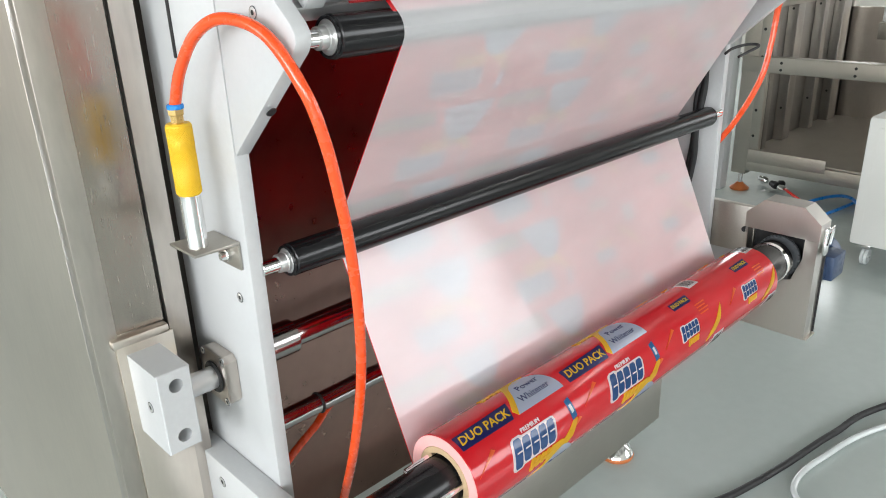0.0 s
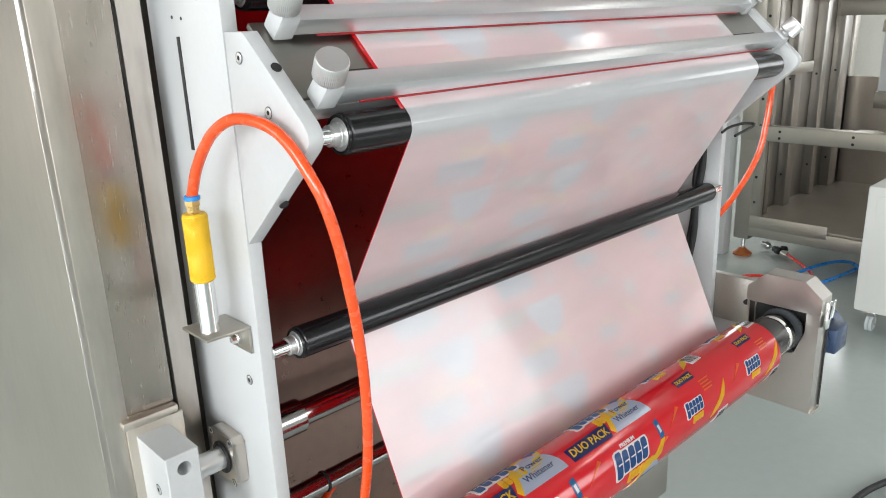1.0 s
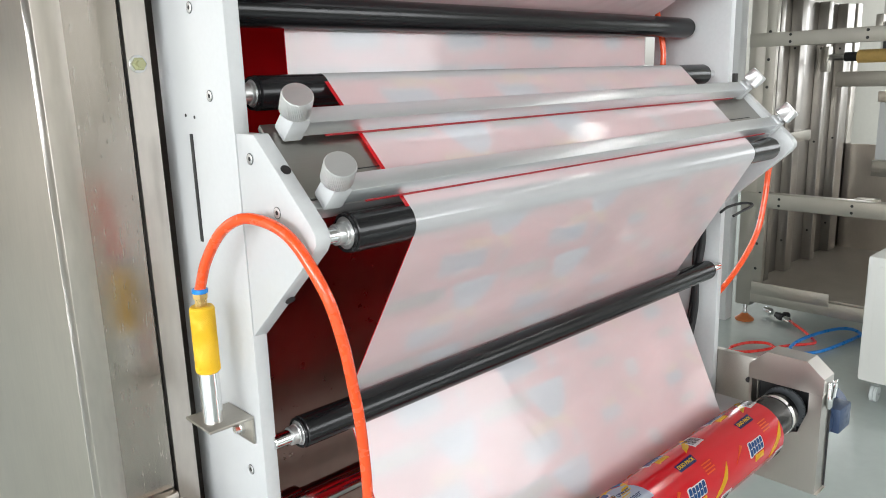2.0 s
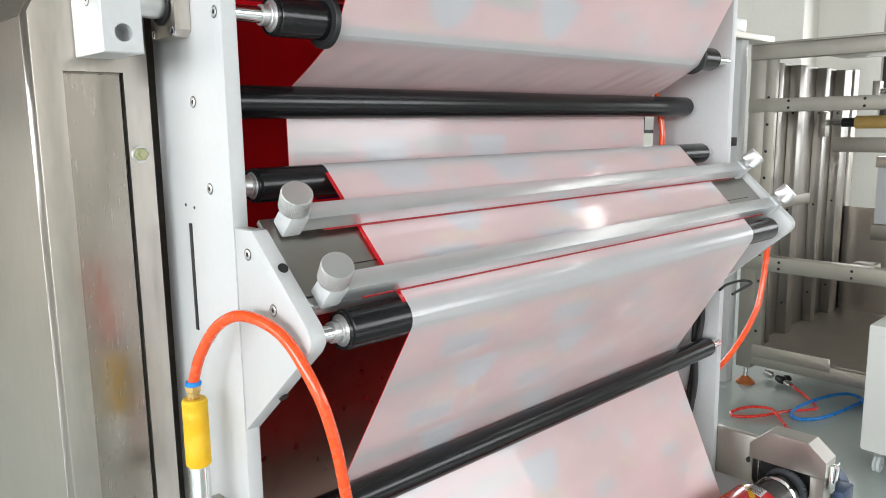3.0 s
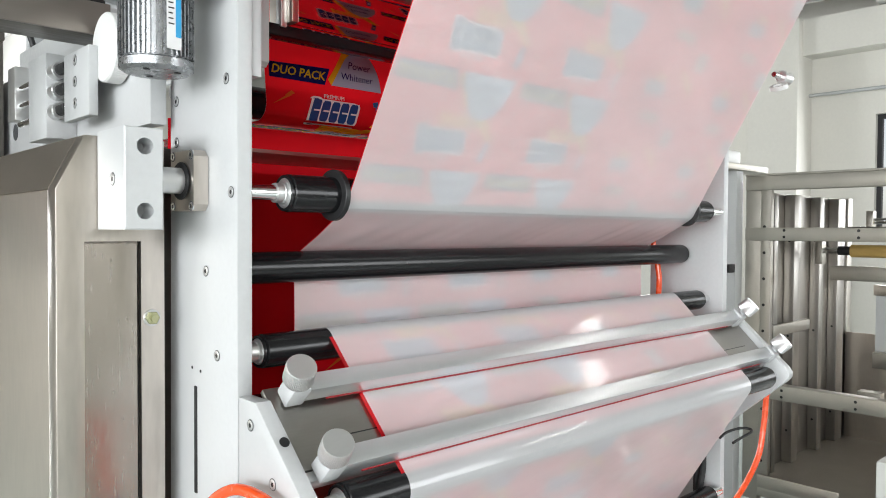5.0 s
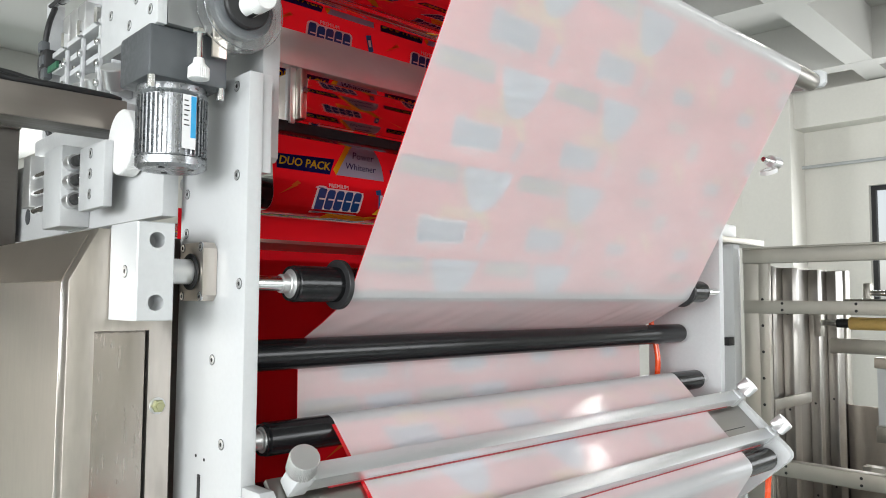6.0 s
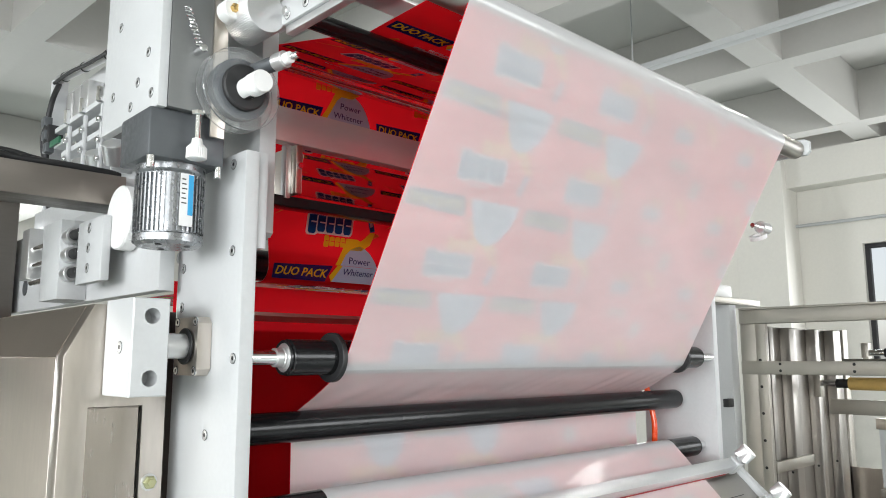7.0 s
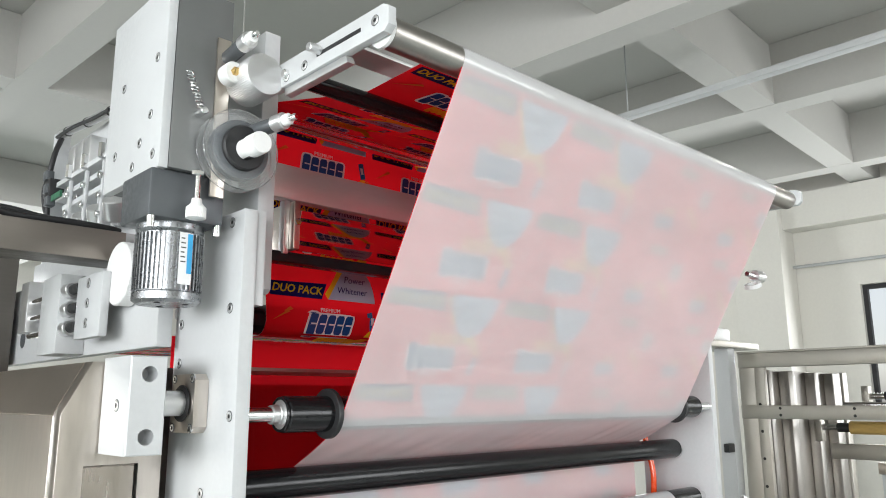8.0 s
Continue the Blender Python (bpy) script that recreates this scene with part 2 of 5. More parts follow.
def prism(poly, x0, x1, bevel=0.0, axis="x", bm=None):
    """A flat plate: a polygon (y, z), (x, z) or (x, y) pushed from x0 to x1 along the axis."""
    bm = bm or bmesh.new()

    def place(a, b, c):
        return {"x": (c, a, b), "y": (a, c, b), "z": (a, b, c)}[axis]
    lo = [bm.verts.new(place(a, b, x0)) for a, b in poly]
    hi = [bm.verts.new(place(a, b, x1)) for a, b in poly]
    n = len(poly)
    faces = [bm.faces.new(lo), bm.faces.new(hi[::-1])]
    faces += [bm.faces.new((lo[i], hi[i], hi[(i + 1) % n], lo[(i + 1) % n])) for i in range(n)]
    if bevel:
        edges = list({e for f in faces[:2] for e in f.edges})
        bmesh.ops.bevel(bm, geom=edges, offset=bevel, segments=2, profile=0.5, affect="EDGES")
    return bm


def turned(profile, start, direction, seg=40, bm=None, closed=True, ridge=0.0):
    """A turned body: (distance along, radius) pairs from start along direction; ridge: depth of fine grooves round its widest part."""
    bm = bm or bmesh.new()
    d = Vector(direction).normalized()
    q = d.to_track_quat("Z", "Y").to_matrix()
    s = Vector(start)
    rings = []
    widest = max(r for _, r in profile)
    for a, r in profile:
        loop = []
        for i in range(seg):
            rr = r - (ridge if r > widest * 0.99 and i % 2 else 0.0)
            loop.append(bm.verts.new(s + q @ Vector((rr * math.cos(2 * math.pi * i / seg), rr * math.sin(2 * math.pi * i / seg), a))))
        rings.append(loop)
    for u, v in zip(rings, rings[1:]):
        for i in range(seg):
            bm.faces.new((u[i], u[(i + 1) % seg], v[(i + 1) % seg], v[i]))
    if closed:
        bm.faces.new(rings[0][::-1])
        bm.faces.new(rings[-1])
    return bm


def rod(start, end, r, seg=28, bevel=0.001, bm=None):
    s, e = Vector(start), Vector(end)
    length = (e - s).length
    b = min(bevel, r * 0.4, length * 0.3)
    return turned([(0, r - b), (b, r), (length - b, r), (length, r - b)], s, e - s, seg, bm)


def ring(start, direction, length, r_in, r_out, seg=40, bm=None):
    bm = bm or bmesh.new()
    b = min(0.0008, (r_out - r_in) * 0.3)
    prof = [(0, r_in), (0, r_out - b), (b, r_out), (length - b, r_out), (length, r_out - b), (length, r_in), (0, r_in)]
    return turned(prof, start, direction, seg, bm, closed=False)


def curve_points(pts, steps=8):
    """Catmull-Rom through the points."""
    p = [Vector(a) for a in pts]
    p = [2 * p[0] - p[1]] + p + [2 * p[-1] - p[-2]]
    out = []
    for i in range(1, len(p) - 2):
        for k in range(steps):
            u = k / steps
            out.append(0.5 * ((2 * p[i]) + (p[i + 1] - p[i - 1]) * u + (2 * p[i - 1] - 5 * p[i] + 4 * p[i + 1] - p[i + 2]) * u * u
                              + (3 * p[i] - p[i - 1] - 3 * p[i + 1] + p[i + 2]) * u ** 3))
    return out + [p[-2]]


def hose(pts, r, steps=8, seg=12, bm=None):
    """A round hose swept along a smooth line."""
    bm = bm or bmesh.new()
    line = curve_points(pts, steps)
    rings = []
    up = Vector((0.13, 0.21, 0.97)).normalized()
    for i, c in enumerate(line):
        d = (line[min(i + 1, len(line) - 1)] - line[max(i - 1, 0)]).normalized()
        a = (up - d * up.dot(d)).normalized()
        up = a
        b = d.cross(a)
        rings.append([bm.verts.new(c + r * (a * math.cos(2 * math.pi * k / seg) + b * math.sin(2 * math.pi * k / seg))) for k in range(seg)])
    for u, v in zip(rings, rings[1:]):
        for k in range(seg):
            bm.faces.new((u[k], u[(k + 1) % seg], v[(k + 1) % seg], v[k]))
    bm.faces.new(rings[0][::-1])
    bm.faces.new(rings[-1])
    return bm


# ---- the room ----
def wall_with_openings(name, axis, at, thick, a0, a1, z1, openings):
    """A wall in the plane axis = at, from a0 to a1, with openings (b0, b1, z0, z1) right through it."""
    bm = bmesh.new()

    def piece(b0, b1, z0, z2):
        if b1 - b0 > 1e-4 and z2 - z0 > 1e-4:
            if axis == "x":
                box(at, at + thick, b0, b1, z0, z2, bm=bm)
            else:
                box(b0, b1, at, at + thick, z0, z2, bm=bm)
    edge = a0
    for b0, b1, z0, z2 in sorted(openings):
        piece(edge, b0, 0, z1)
        piece(b0, b1, 0, z0)
        piece(b0, b1, z2, z1)
        edge = b1
    piece(edge, a1, 0, z1)
    return tagged(part(name, bm, WALLPAINT, smooth=False), "plain cream painted factory wall", "wall", kind="structure")


X0, X1, Y0, Y1, ZC = ROOM
tagged(part("floor", box(X0, X1, Y0, Y1, -0.1, 0), FLOOR, smooth=False), "grey-green glossy epoxy factory floor", "floor", kind="structure")
WEST = [(y - 1.5, y + 1.5, 1.3, 3.5) for y in (-4.4, -1.0, 3.2)]
EAST = [(0.6, 2.45, 1.45, 2.9), (-3.9, -0.9, 1.3, 3.3), (4.5, 7.5, 1.3, 3.3)]
SOUTH = [(x - 1.5, x + 1.5, 1.3, 3.5) for x in (-4.4, 4.6)]
# opening out of view, added for the north fill lamp
NORTH = [(-0.9, 2.1, 1.3, 3.5)]
wall_with_openings("wall_west", "x", X0 - 0.2, 0.2, Y0, Y1, ZC, WEST)
wall_with_openings("wall_east", "x", X1, 0.2, Y0, Y1, ZC, EAST)
wall_with_openings("wall_south", "y", Y0 - 0.2, 0.2, X0, X1, ZC, SOUTH)
wall_with_openings("wall_north", "y", Y1, 0.2, X0, X1, ZC, NORTH)


def window(name, axis, at, b0, b1, z0, z1, cols, rows):
    """Dark metal frame with bars and single panes."""
    mid = (b0 + b1) / 2
    root = thing(name, (at, mid, z0) if axis == "x" else (mid, at, z0), "window with a dark metal frame and bright panes", "window", kind="structure")

    def slab(u0, u1, v0, v1, d):
        return box(at - d, at + d, u0, u1, v0, v1) if axis == "x" else box(u0, u1, at - d, at + d, v0, v1)
    bm = bmesh.new()
    w = 0.05
    for u0, u1, v0, v1 in ((b0, b1, z0, z0 + w), (b0, b1, z1 - w, z1), (b0, b0 + w, z0 + w, z1 - w), (b1 - w, b1, z0 + w, z1 - w)):
        other = slab(u0, u1, v0, v1, 0.03)
        me = bpy.data.meshes.new("t")
        other.to_mesh(me)
        bm.from_mesh(me)
        other.free()
        bpy.data.meshes.remove(me)
    part("window_frame", bm, FRAMEDARK, root, smooth=False)
    for i in range(1, cols):
        u = b0 + (b1 - b0) * i / cols
        part("window_bar", slab(u - 0.02, u + 0.02, z0 + w, z1 - w, 0.02), FRAMEDARK, root, smooth=False)
    for j in range(1, rows):
        v = z0 + (z1 - z0) * j / rows
        part("window_bar", slab(b0 + w, b1 - w, v - 0.02, v + 0.02, 0.018), FRAMEDARK, root, smooth=False)


n = 0
for axis, at, spans in (("x", X0 - 0.1, WEST), ("x", X1 + 0.1, EAST), ("y", Y0 - 0.1, SOUTH), ("y", Y1 + 0.1, NORTH)):
    for b0, b1, z0, z1 in spans:
        n += 1
        window("window_%d" % n, axis, at, b0, b1, z0, z1, 3, 2)

# ceiling slab with one deep main beam row, shallower beams both ways, set a little askew to the machine
bm = box(X0, X1, Y0, Y1, ZC, ZC + 0.15)
SKEW = Matrix.Rotation(radians(3.0), 3, "Z")
beams = bmesh.new()
for x, w, deep in ((-7.8, 0.12, 0.55), (-5.55, 0.12, 0.55), (-3.3, 0.12, 0.70), (-1.05, 0.12, 0.55), (1.2, 0.12, 0.55), (3.46, 0.12, 0.70), (5.82, 0.12, 0.55), (8.05, 0.12, 0.55)):
    box(x - w, x + w, Y0 - 2, Y1 + 2, ZC - deep, ZC - 0.004, bm=beams)
for y in (-6.0, -2.0, 2.06, 6.1, 10.1):
    box(X0 - 2, X1 + 2, y - 0.13, y + 0.13, ZC - 0.548, ZC - 0.008, bm=beams)
bmesh.ops.rotate(beams, verts=beams.verts, cent=(5.7, 2.06, 0), matrix=SKEW)
for co, no in (((X0, 0, 0), (-1, 0, 0)), ((X1, 0, 0), (1, 0, 0)), ((0, Y0, 0), (0, -1, 0)), ((0, Y1, 0), (0, 1, 0))):
    bmesh.ops.bisect_plane(beams, geom=beams.verts[:] + beams.edges[:] + beams.faces[:], plane_co=co, plane_no=no, clear_outer=True)
me = bpy.data.meshes.new("beams")
beams.to_mesh(me)
bm.from_mesh(me)
beams.free()
bpy.data.meshes.remove(me)
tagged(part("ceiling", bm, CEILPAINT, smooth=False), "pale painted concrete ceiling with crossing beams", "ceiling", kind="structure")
tagged(part("column", box(X1 - 0.42, X1 - 0.002, 3.15, 3.75, 0, ZC - 0.56, 0.01), WALLPAINT, smooth=False),
       "cream painted concrete wall column", "column", kind="structure")
tagged(part("wall_beam", box(X1 - 0.30, X1 - 0.002, Y0, Y1, 3.62, 4.04), WALLPAINT, smooth=False),
       "cream painted concrete beam along the wall", "beam", kind="structure")
conduit = thing("cable_conduit", (4.66, 1.5, 3.7), "grey metal cable conduit hung from the ceiling", "conduit")
part("tray", box(4.62, 4.70, Y0 + 0.1, Y1 - 0.1, 3.86, 3.91, 0.004), GREYPAINT, conduit)
for y in (-3.5, -1.4, 0.7, 2.7, 4.8):
    part("hanger", rod((4.66, y, 3.91), (4.66, y, 4.6), 0.006), GREYPAINT, conduit)
for y in (-1.7, -0.2):
    lamp = thing("ceiling_light", (4.25, y, 3.92), "lit white fluorescent tube lamp hung under the ceiling", "lamp", "ceiling lights")
    part("housing", box(4.19, 4.31, y - 0.62, y + 0.62, 3.945, 3.978, 0.004), WHITEPL, lamp)
    for v in (y - 0.5, y + 0.5):
        part("hanger", rod((4.25, v, 3.978), (4.25, v, ZC), 0.005), GREYPAINT, lamp)
    for x in (4.22, 4.28):
        part("tube", rod((x, y - 0.58, 3.925), (x, y + 0.58, 3.925), 0.013, 20), TUBELIGHT, lamp)
solid("wall_pipe", rod((8.92, -5.9, 3.18), (8.92, 7.9, 3.18), 0.02), GREYPAINT, "thin grey pipe along the factory wall", "pipe")


# ---- the web path: circles (y, z, r, side of the roller centre seen along the travel) ----
ROLL_C, ROLL_R = (0.212, 0.645), 0.0635
FX0, FX1 = 0.152, 1.064
DIPZ = 1.3013  # a roller hidden behind the splice table
CIRCLES = [
    (*ROLL_C, ROLL_R, 1),
    (0.392, 0.9485, 0.0225, 1),
    (0.272, 1.235, 0.0245, -1),
    (0.430, 1.393, 0.0225, -1),
    (0.479, DIPZ, 0.0250, 1),
    (0.484, 1.497, 0.0225, 1),
    (0.400, 1.595, 0.0245, -1),
    (0.152, 2.034, 0.0200, -1),
    (0.335, 2.036, 0.0125, -1),
    (0.606, 2.094, 0.0200, -1),
    (0.610, 1.742, 0.0250, 1),
    (1.250, 1.742, 0.0250, 1),
]


def web_path():
    """Points (y, z) along the web, finely spaced on the rollers, with the length so far; and the index where each free span starts."""
    lines = []
    for (y1, z1, r1, s1), (y2, z2, r2, s2) in zip(CIRCLES, CIRCLES[1:]):
        d = Vector((y2 - y1, z2 - z1))
        k = -(s2 * r2 - s1 * r1) / d.length
        a = math.asin(max(-1, min(1, k)))
        u = d.normalized()
        t = Vector((u.x * math.cos(a) - u.y * math.sin(a), u.x * math.sin(a) + u.y * math.cos(a)))
        ln = Vector((-t.y, t.x))
        lines.append((Vector((y1, z1)) - s1 * r1 * ln, Vector((y2, z2)) - s2 * r2 * ln, t))
    runs = []
    for i, (p, q, t) in enumerate(lines):
        count = max(2, int((q - p).length / 0.02))
        runs.append([p + (q - p) * k / count for k in range(count + 1)])
        if i + 1 < len(lines):
            y, z, r, s = CIRCLES[i + 1]
            a0 = math.atan2(q.y - z, q.x - y)
            a1 = math.atan2(lines[i + 1][0].y - z, lines[i + 1][0].x - y)
            turn = a1 - a0
            while s > 0 and turn < -1e-6:
                turn += 2 * math.pi
            while s < 0 and turn > 1e-6:
                turn -= 2 * math.pi
            if abs(turn) > math.pi * 1.5:
                turn = 0
            steps = max(1, int(abs(turn) / 0.2))
            runs.append([Vector((y + r * math.cos(a0 + turn * k / steps), z + r * math.sin(a0 + turn * k / steps))) for k in range(1, steps)])
    return runs


RUNS = web_path()
# the last of the wound film, before it leaves the roll
a0 = math.atan2(RUNS[0][0].y - ROLL_C[1], RUNS[0][0].x - ROLL_C[0])
WOUND = [Vector((ROLL_C[0] + ROLL_R * math.cos(a0 - k * 0.1), ROLL_C[1] + ROLL_R * math.sin(a0 - k * 0.1))) for k in range(16, 0, -1)]
LINE = WOUND + [p for run in RUNS for p in run]
LENGTH = [0.0]
for a, b in zip(LINE, LINE[1:]):
    LENGTH.append(LENGTH[-1] + (b - a).length)


def web_at(s):
    """Place and travel direction (y, z) at the length s along the web."""
    i = 1
    while i < len(LINE) - 1 and LENGTH[i] < s:
        i += 1
    u = (s - LENGTH[i - 1]) / max(1e-6, LENGTH[i] - LENGTH[i - 1])
    p = LINE[i - 1] + (LINE[i] - LINE[i - 1]) * u
    a = (LINE[min(i, len(LINE) - 1)] - LINE[i - 1]).normalized()
    return p, a


SAMPLES = []
for k in range(int(LENGTH[-1] / 0.004)):
    p, t = web_at(k * 0.004)
    SAMPLES.append((k * 0.004, p.x, p.y, t.x, t.y))


@functools.lru_cache(maxsize=None)
def web_pose(s, half=0.03):
    """Pose of a flat strip of that half height whose two edges lie on the web: x along the rollers, y up the print, z out of the printed side."""
    p1, _ = web_at(max(0.0, s - half))
    p2, _ = web_at(s + half)
    p, t = (p1 + p2) / 2, (p2 - p1).normalized()
    up = Vector((0, -t.x, -t.y))
    xx = Vector((1, 0, 0))
    out = xx.cross(up)
    side = Vector((out.y, out.z))
    p = p + side * max(0.0, max((web_at(max(0.0, s + half * k / 4))[0] - p).dot(side) for k in range(-3, 4)))
    bend = 1 - min(t.dot(web_at(max(0.0, s - half))[1]), t.dot(web_at(s + half)[1]))
    p = p + side * 0.002 * min(1.0, 8 * bend)
    if bend > 0.01:
        # a rigid strip lies a little deeper inside a bend, clear of the film
        near = [w for w in SAMPLES if abs(w[0] - s) < 0.12]
        for _ in range(20):
            clear = 1.0
            for k in (-1.0, -0.9, -0.5, 0.0, 0.5, 0.9, 1.0):
                y, z = p.x + t.x * half * k, p.y + t.y * half * k
                w = min(near, key=lambda w: (w[1] - y) ** 2 + (w[2] - z) ** 2)
                clear = min(clear, (y - w[1]) * w[4] - (z - w[2]) * w[3])
            if clear > -0.0002:
                break
            p = p + side * 0.004
    m = Matrix((xx, up, out)).transposed().to_4x4()
    m.translation = Vector((0, p.x, p.y))
    return m


def sheet(s0, s1, off, x0, x1, ripple=None):
    """A skin along the web from s0 to s1, moved out to the printed side by off; ripple: a stretch of slanting wrinkles."""
    bm = bmesh.new()
    stations = [s0] + [v for v in LENGTH if s0 < v < s1] + [s1]
    nx = 2
    if ripple:
        nx = 150
        stations = sorted(set(stations + [ripple[0] + (ripple[1] - ripple[0]) * k / 24 for k in range(25)]))
        stations = [v for v in stations if s0 <= v <= s1]
    rows = []
    for s in stations:
        p, t = web_at(s)
        o = Vector((0, t.y, -t.x)) * off  # out of the printed side
        n = Vector((0, t.y, -t.x))
        row = []
        for k in range(nx + 1):
            x = x0 + (x1 - x0) * k / nx
            d = 0.0
            if ripple:
                u = min(1.0, max(0.0, (s - ripple[0]) / (ripple[1] - ripple[0])))
                d = -0.0042 * math.sin(math.pi * u) * (0.5 + 0.5 * noise.noise((x * 30 - s * 18, x * 3, 0.3))) * (0.6 + 0.8 * abs(noise.noise((x * 5, 7.1, 0))))
            row.append(bm.verts.new((x, p.x + o.y + n.y * d, p.y + o.z + n.z * d)))
        rows.append(row)
    for u, v in zip(rows, rows[1:]):
        for k in range(nx):
            bm.faces.new((u[k], u[k + 1], v[k + 1], v[k]))
    return bm


NW = len(WOUND)
START = [LENGTH[NW + sum(len(r) for r in RUNS[:i])] for i in range(0, len(RUNS), 2)]
web = thing("film_web", (0.6, 0.3, 0.7), "glossy white-backed plastic packaging film threaded over the rollers", "film")
cuts = [START[0]] + [(START[i] + LENGTH[NW + sum(len(r) for r in RUNS[:2 * i - 1]) - 1]) / 2 for i in range(1, len(START))] + [LENGTH[-1]]
for i, (a, b) in enumerate(zip(cuts, cuts[1:])):
    ripple = (START[5] - 0.01, START[6] - 0.012) if i == 5 else None
    span = part("film_span", sheet(a, b, 0.0, FX0, FX1, ripple), FILM_WHITE, web, "milky white unprinted side of the film")
    part("printed_side", sheet(a, b, 0.0011, FX0 - (0.005 if i == 2 else 0.0004), FX1, ripple), FILM_RED, span, "red printed side of the film")


bm = bmesh.new()
rows = [[bm.verts.new((x, 0.655, z)) for x in (0.03, 0.62, 1.205)] for z in (1.26, 1.4, 1.55, 1.712)]
for u, v in zip(rows, rows[1:]):
    for k in range(2):
        bm.faces.new((u[k], u[k + 1], v[k + 1], v[k]))
part("return_span", bm, FILM_RED, web, "plain red film span at the back of the frame")


# ---- printed artwork, in one plane: x along the rollers, y up the print ----
def flat(poly, z0=-0.0003, z1=0.0003, bm=None):
    return prism(poly, z0, z1, axis="z", bm=bm)


def lettering(text, size, at, spread=1.0, slant=0.0, thick=0.0004, lift=0.0, bold=0.0):
    """Text in the built-in font as a thin mesh, centred on at."""
    cu = bpy.data.curves.new("words", "FONT")
    cu.body, cu.size, cu.align_x, cu.align_y = text, size, "CENTER", "CENTER"
    cu.extrude, cu.shear, cu.space_character, cu.offset = thick, slant, spread, bold
    cu.resolution_u = 2
    ob = bpy.data.objects.new("words", cu)
    scene.collection.objects.link(ob)
    bpy.context.view_layer.update()
    me = bpy.data.meshes.new_from_object(ob.evaluated_get(bpy.context.evaluated_depsgraph_get()))
    bpy.data.objects.remove(ob)
    bpy.data.curves.remove(cu)
    bm = bmesh.new()
    bm.from_mesh(me)
    bpy.data.meshes.remove(me)
    bmesh.ops.translate(bm, verts=bm.verts, vec=(at[0], at[1], lift))
    return bm


def arc_poly(cx, cy, rx, ry, a0, a1, n=14):
    return [(cx + rx * math.cos(radians(a0 + (a1 - a0) * i / n)), cy + ry * math.sin(radians(a0 + (a1 - a0) * i / n))) for i in range(n + 1)]


def logo_shapes(cx, cy, w, h, z0, z1, outline=False):
    """A row of five leaning slit blocks, all alike, in place of the product's lettering; outline: the one rounded shape behind them."""
    lean = 0.20

    def at(u, v):
        return (cx - w / 2 + u * w + lean * v * h, cy - h / 2 + v * h)
    if outline:
        return flat([at(*p) for p in ((-0.03, -0.08), (-0.01, -0.18), (0.04, -0.22), (0.18, -0.20), (0.23, -0.10), (0.96, -0.09), (1.00, -0.05), (1.03, 0.10), (1.03, 0.85),
                                      (1.00, 1.03), (0.95, 1.08), (0.24, 1.09), (0.18, 1.17), (0.05, 1.17), (-0.01, 1.10), (-0.03, 1.0))], z0, z1)
    bm = bmesh.new()
    for k in range(5):
        u0, u1 = 0.2 * k + 0.012, 0.2 * k + 0.186
        lo, hi = (-0.13, 1.08) if k == 0 else (0.0, 1.0)
        flat([at(*p) for p in ((u0 + 0.03, lo), (u1 - 0.03, lo), (u1, lo + 0.12), (u1, 0.47), (u0 + 0.05, 0.47), (u0 + 0.05, 0.55), (u1, 0.55),
                               (u1, hi - 0.12), (u1 - 0.03, hi), (u0 + 0.03, hi), (u0, hi - 0.12), (u0, lo + 0.12))], z0, z1, bm)
    return bm


# every element: name, bmesh builder for one column, material, offset along the travel from the row's mark
COL_X = [FX0 + 0.063 + 0.232 * k for k in range(4)]


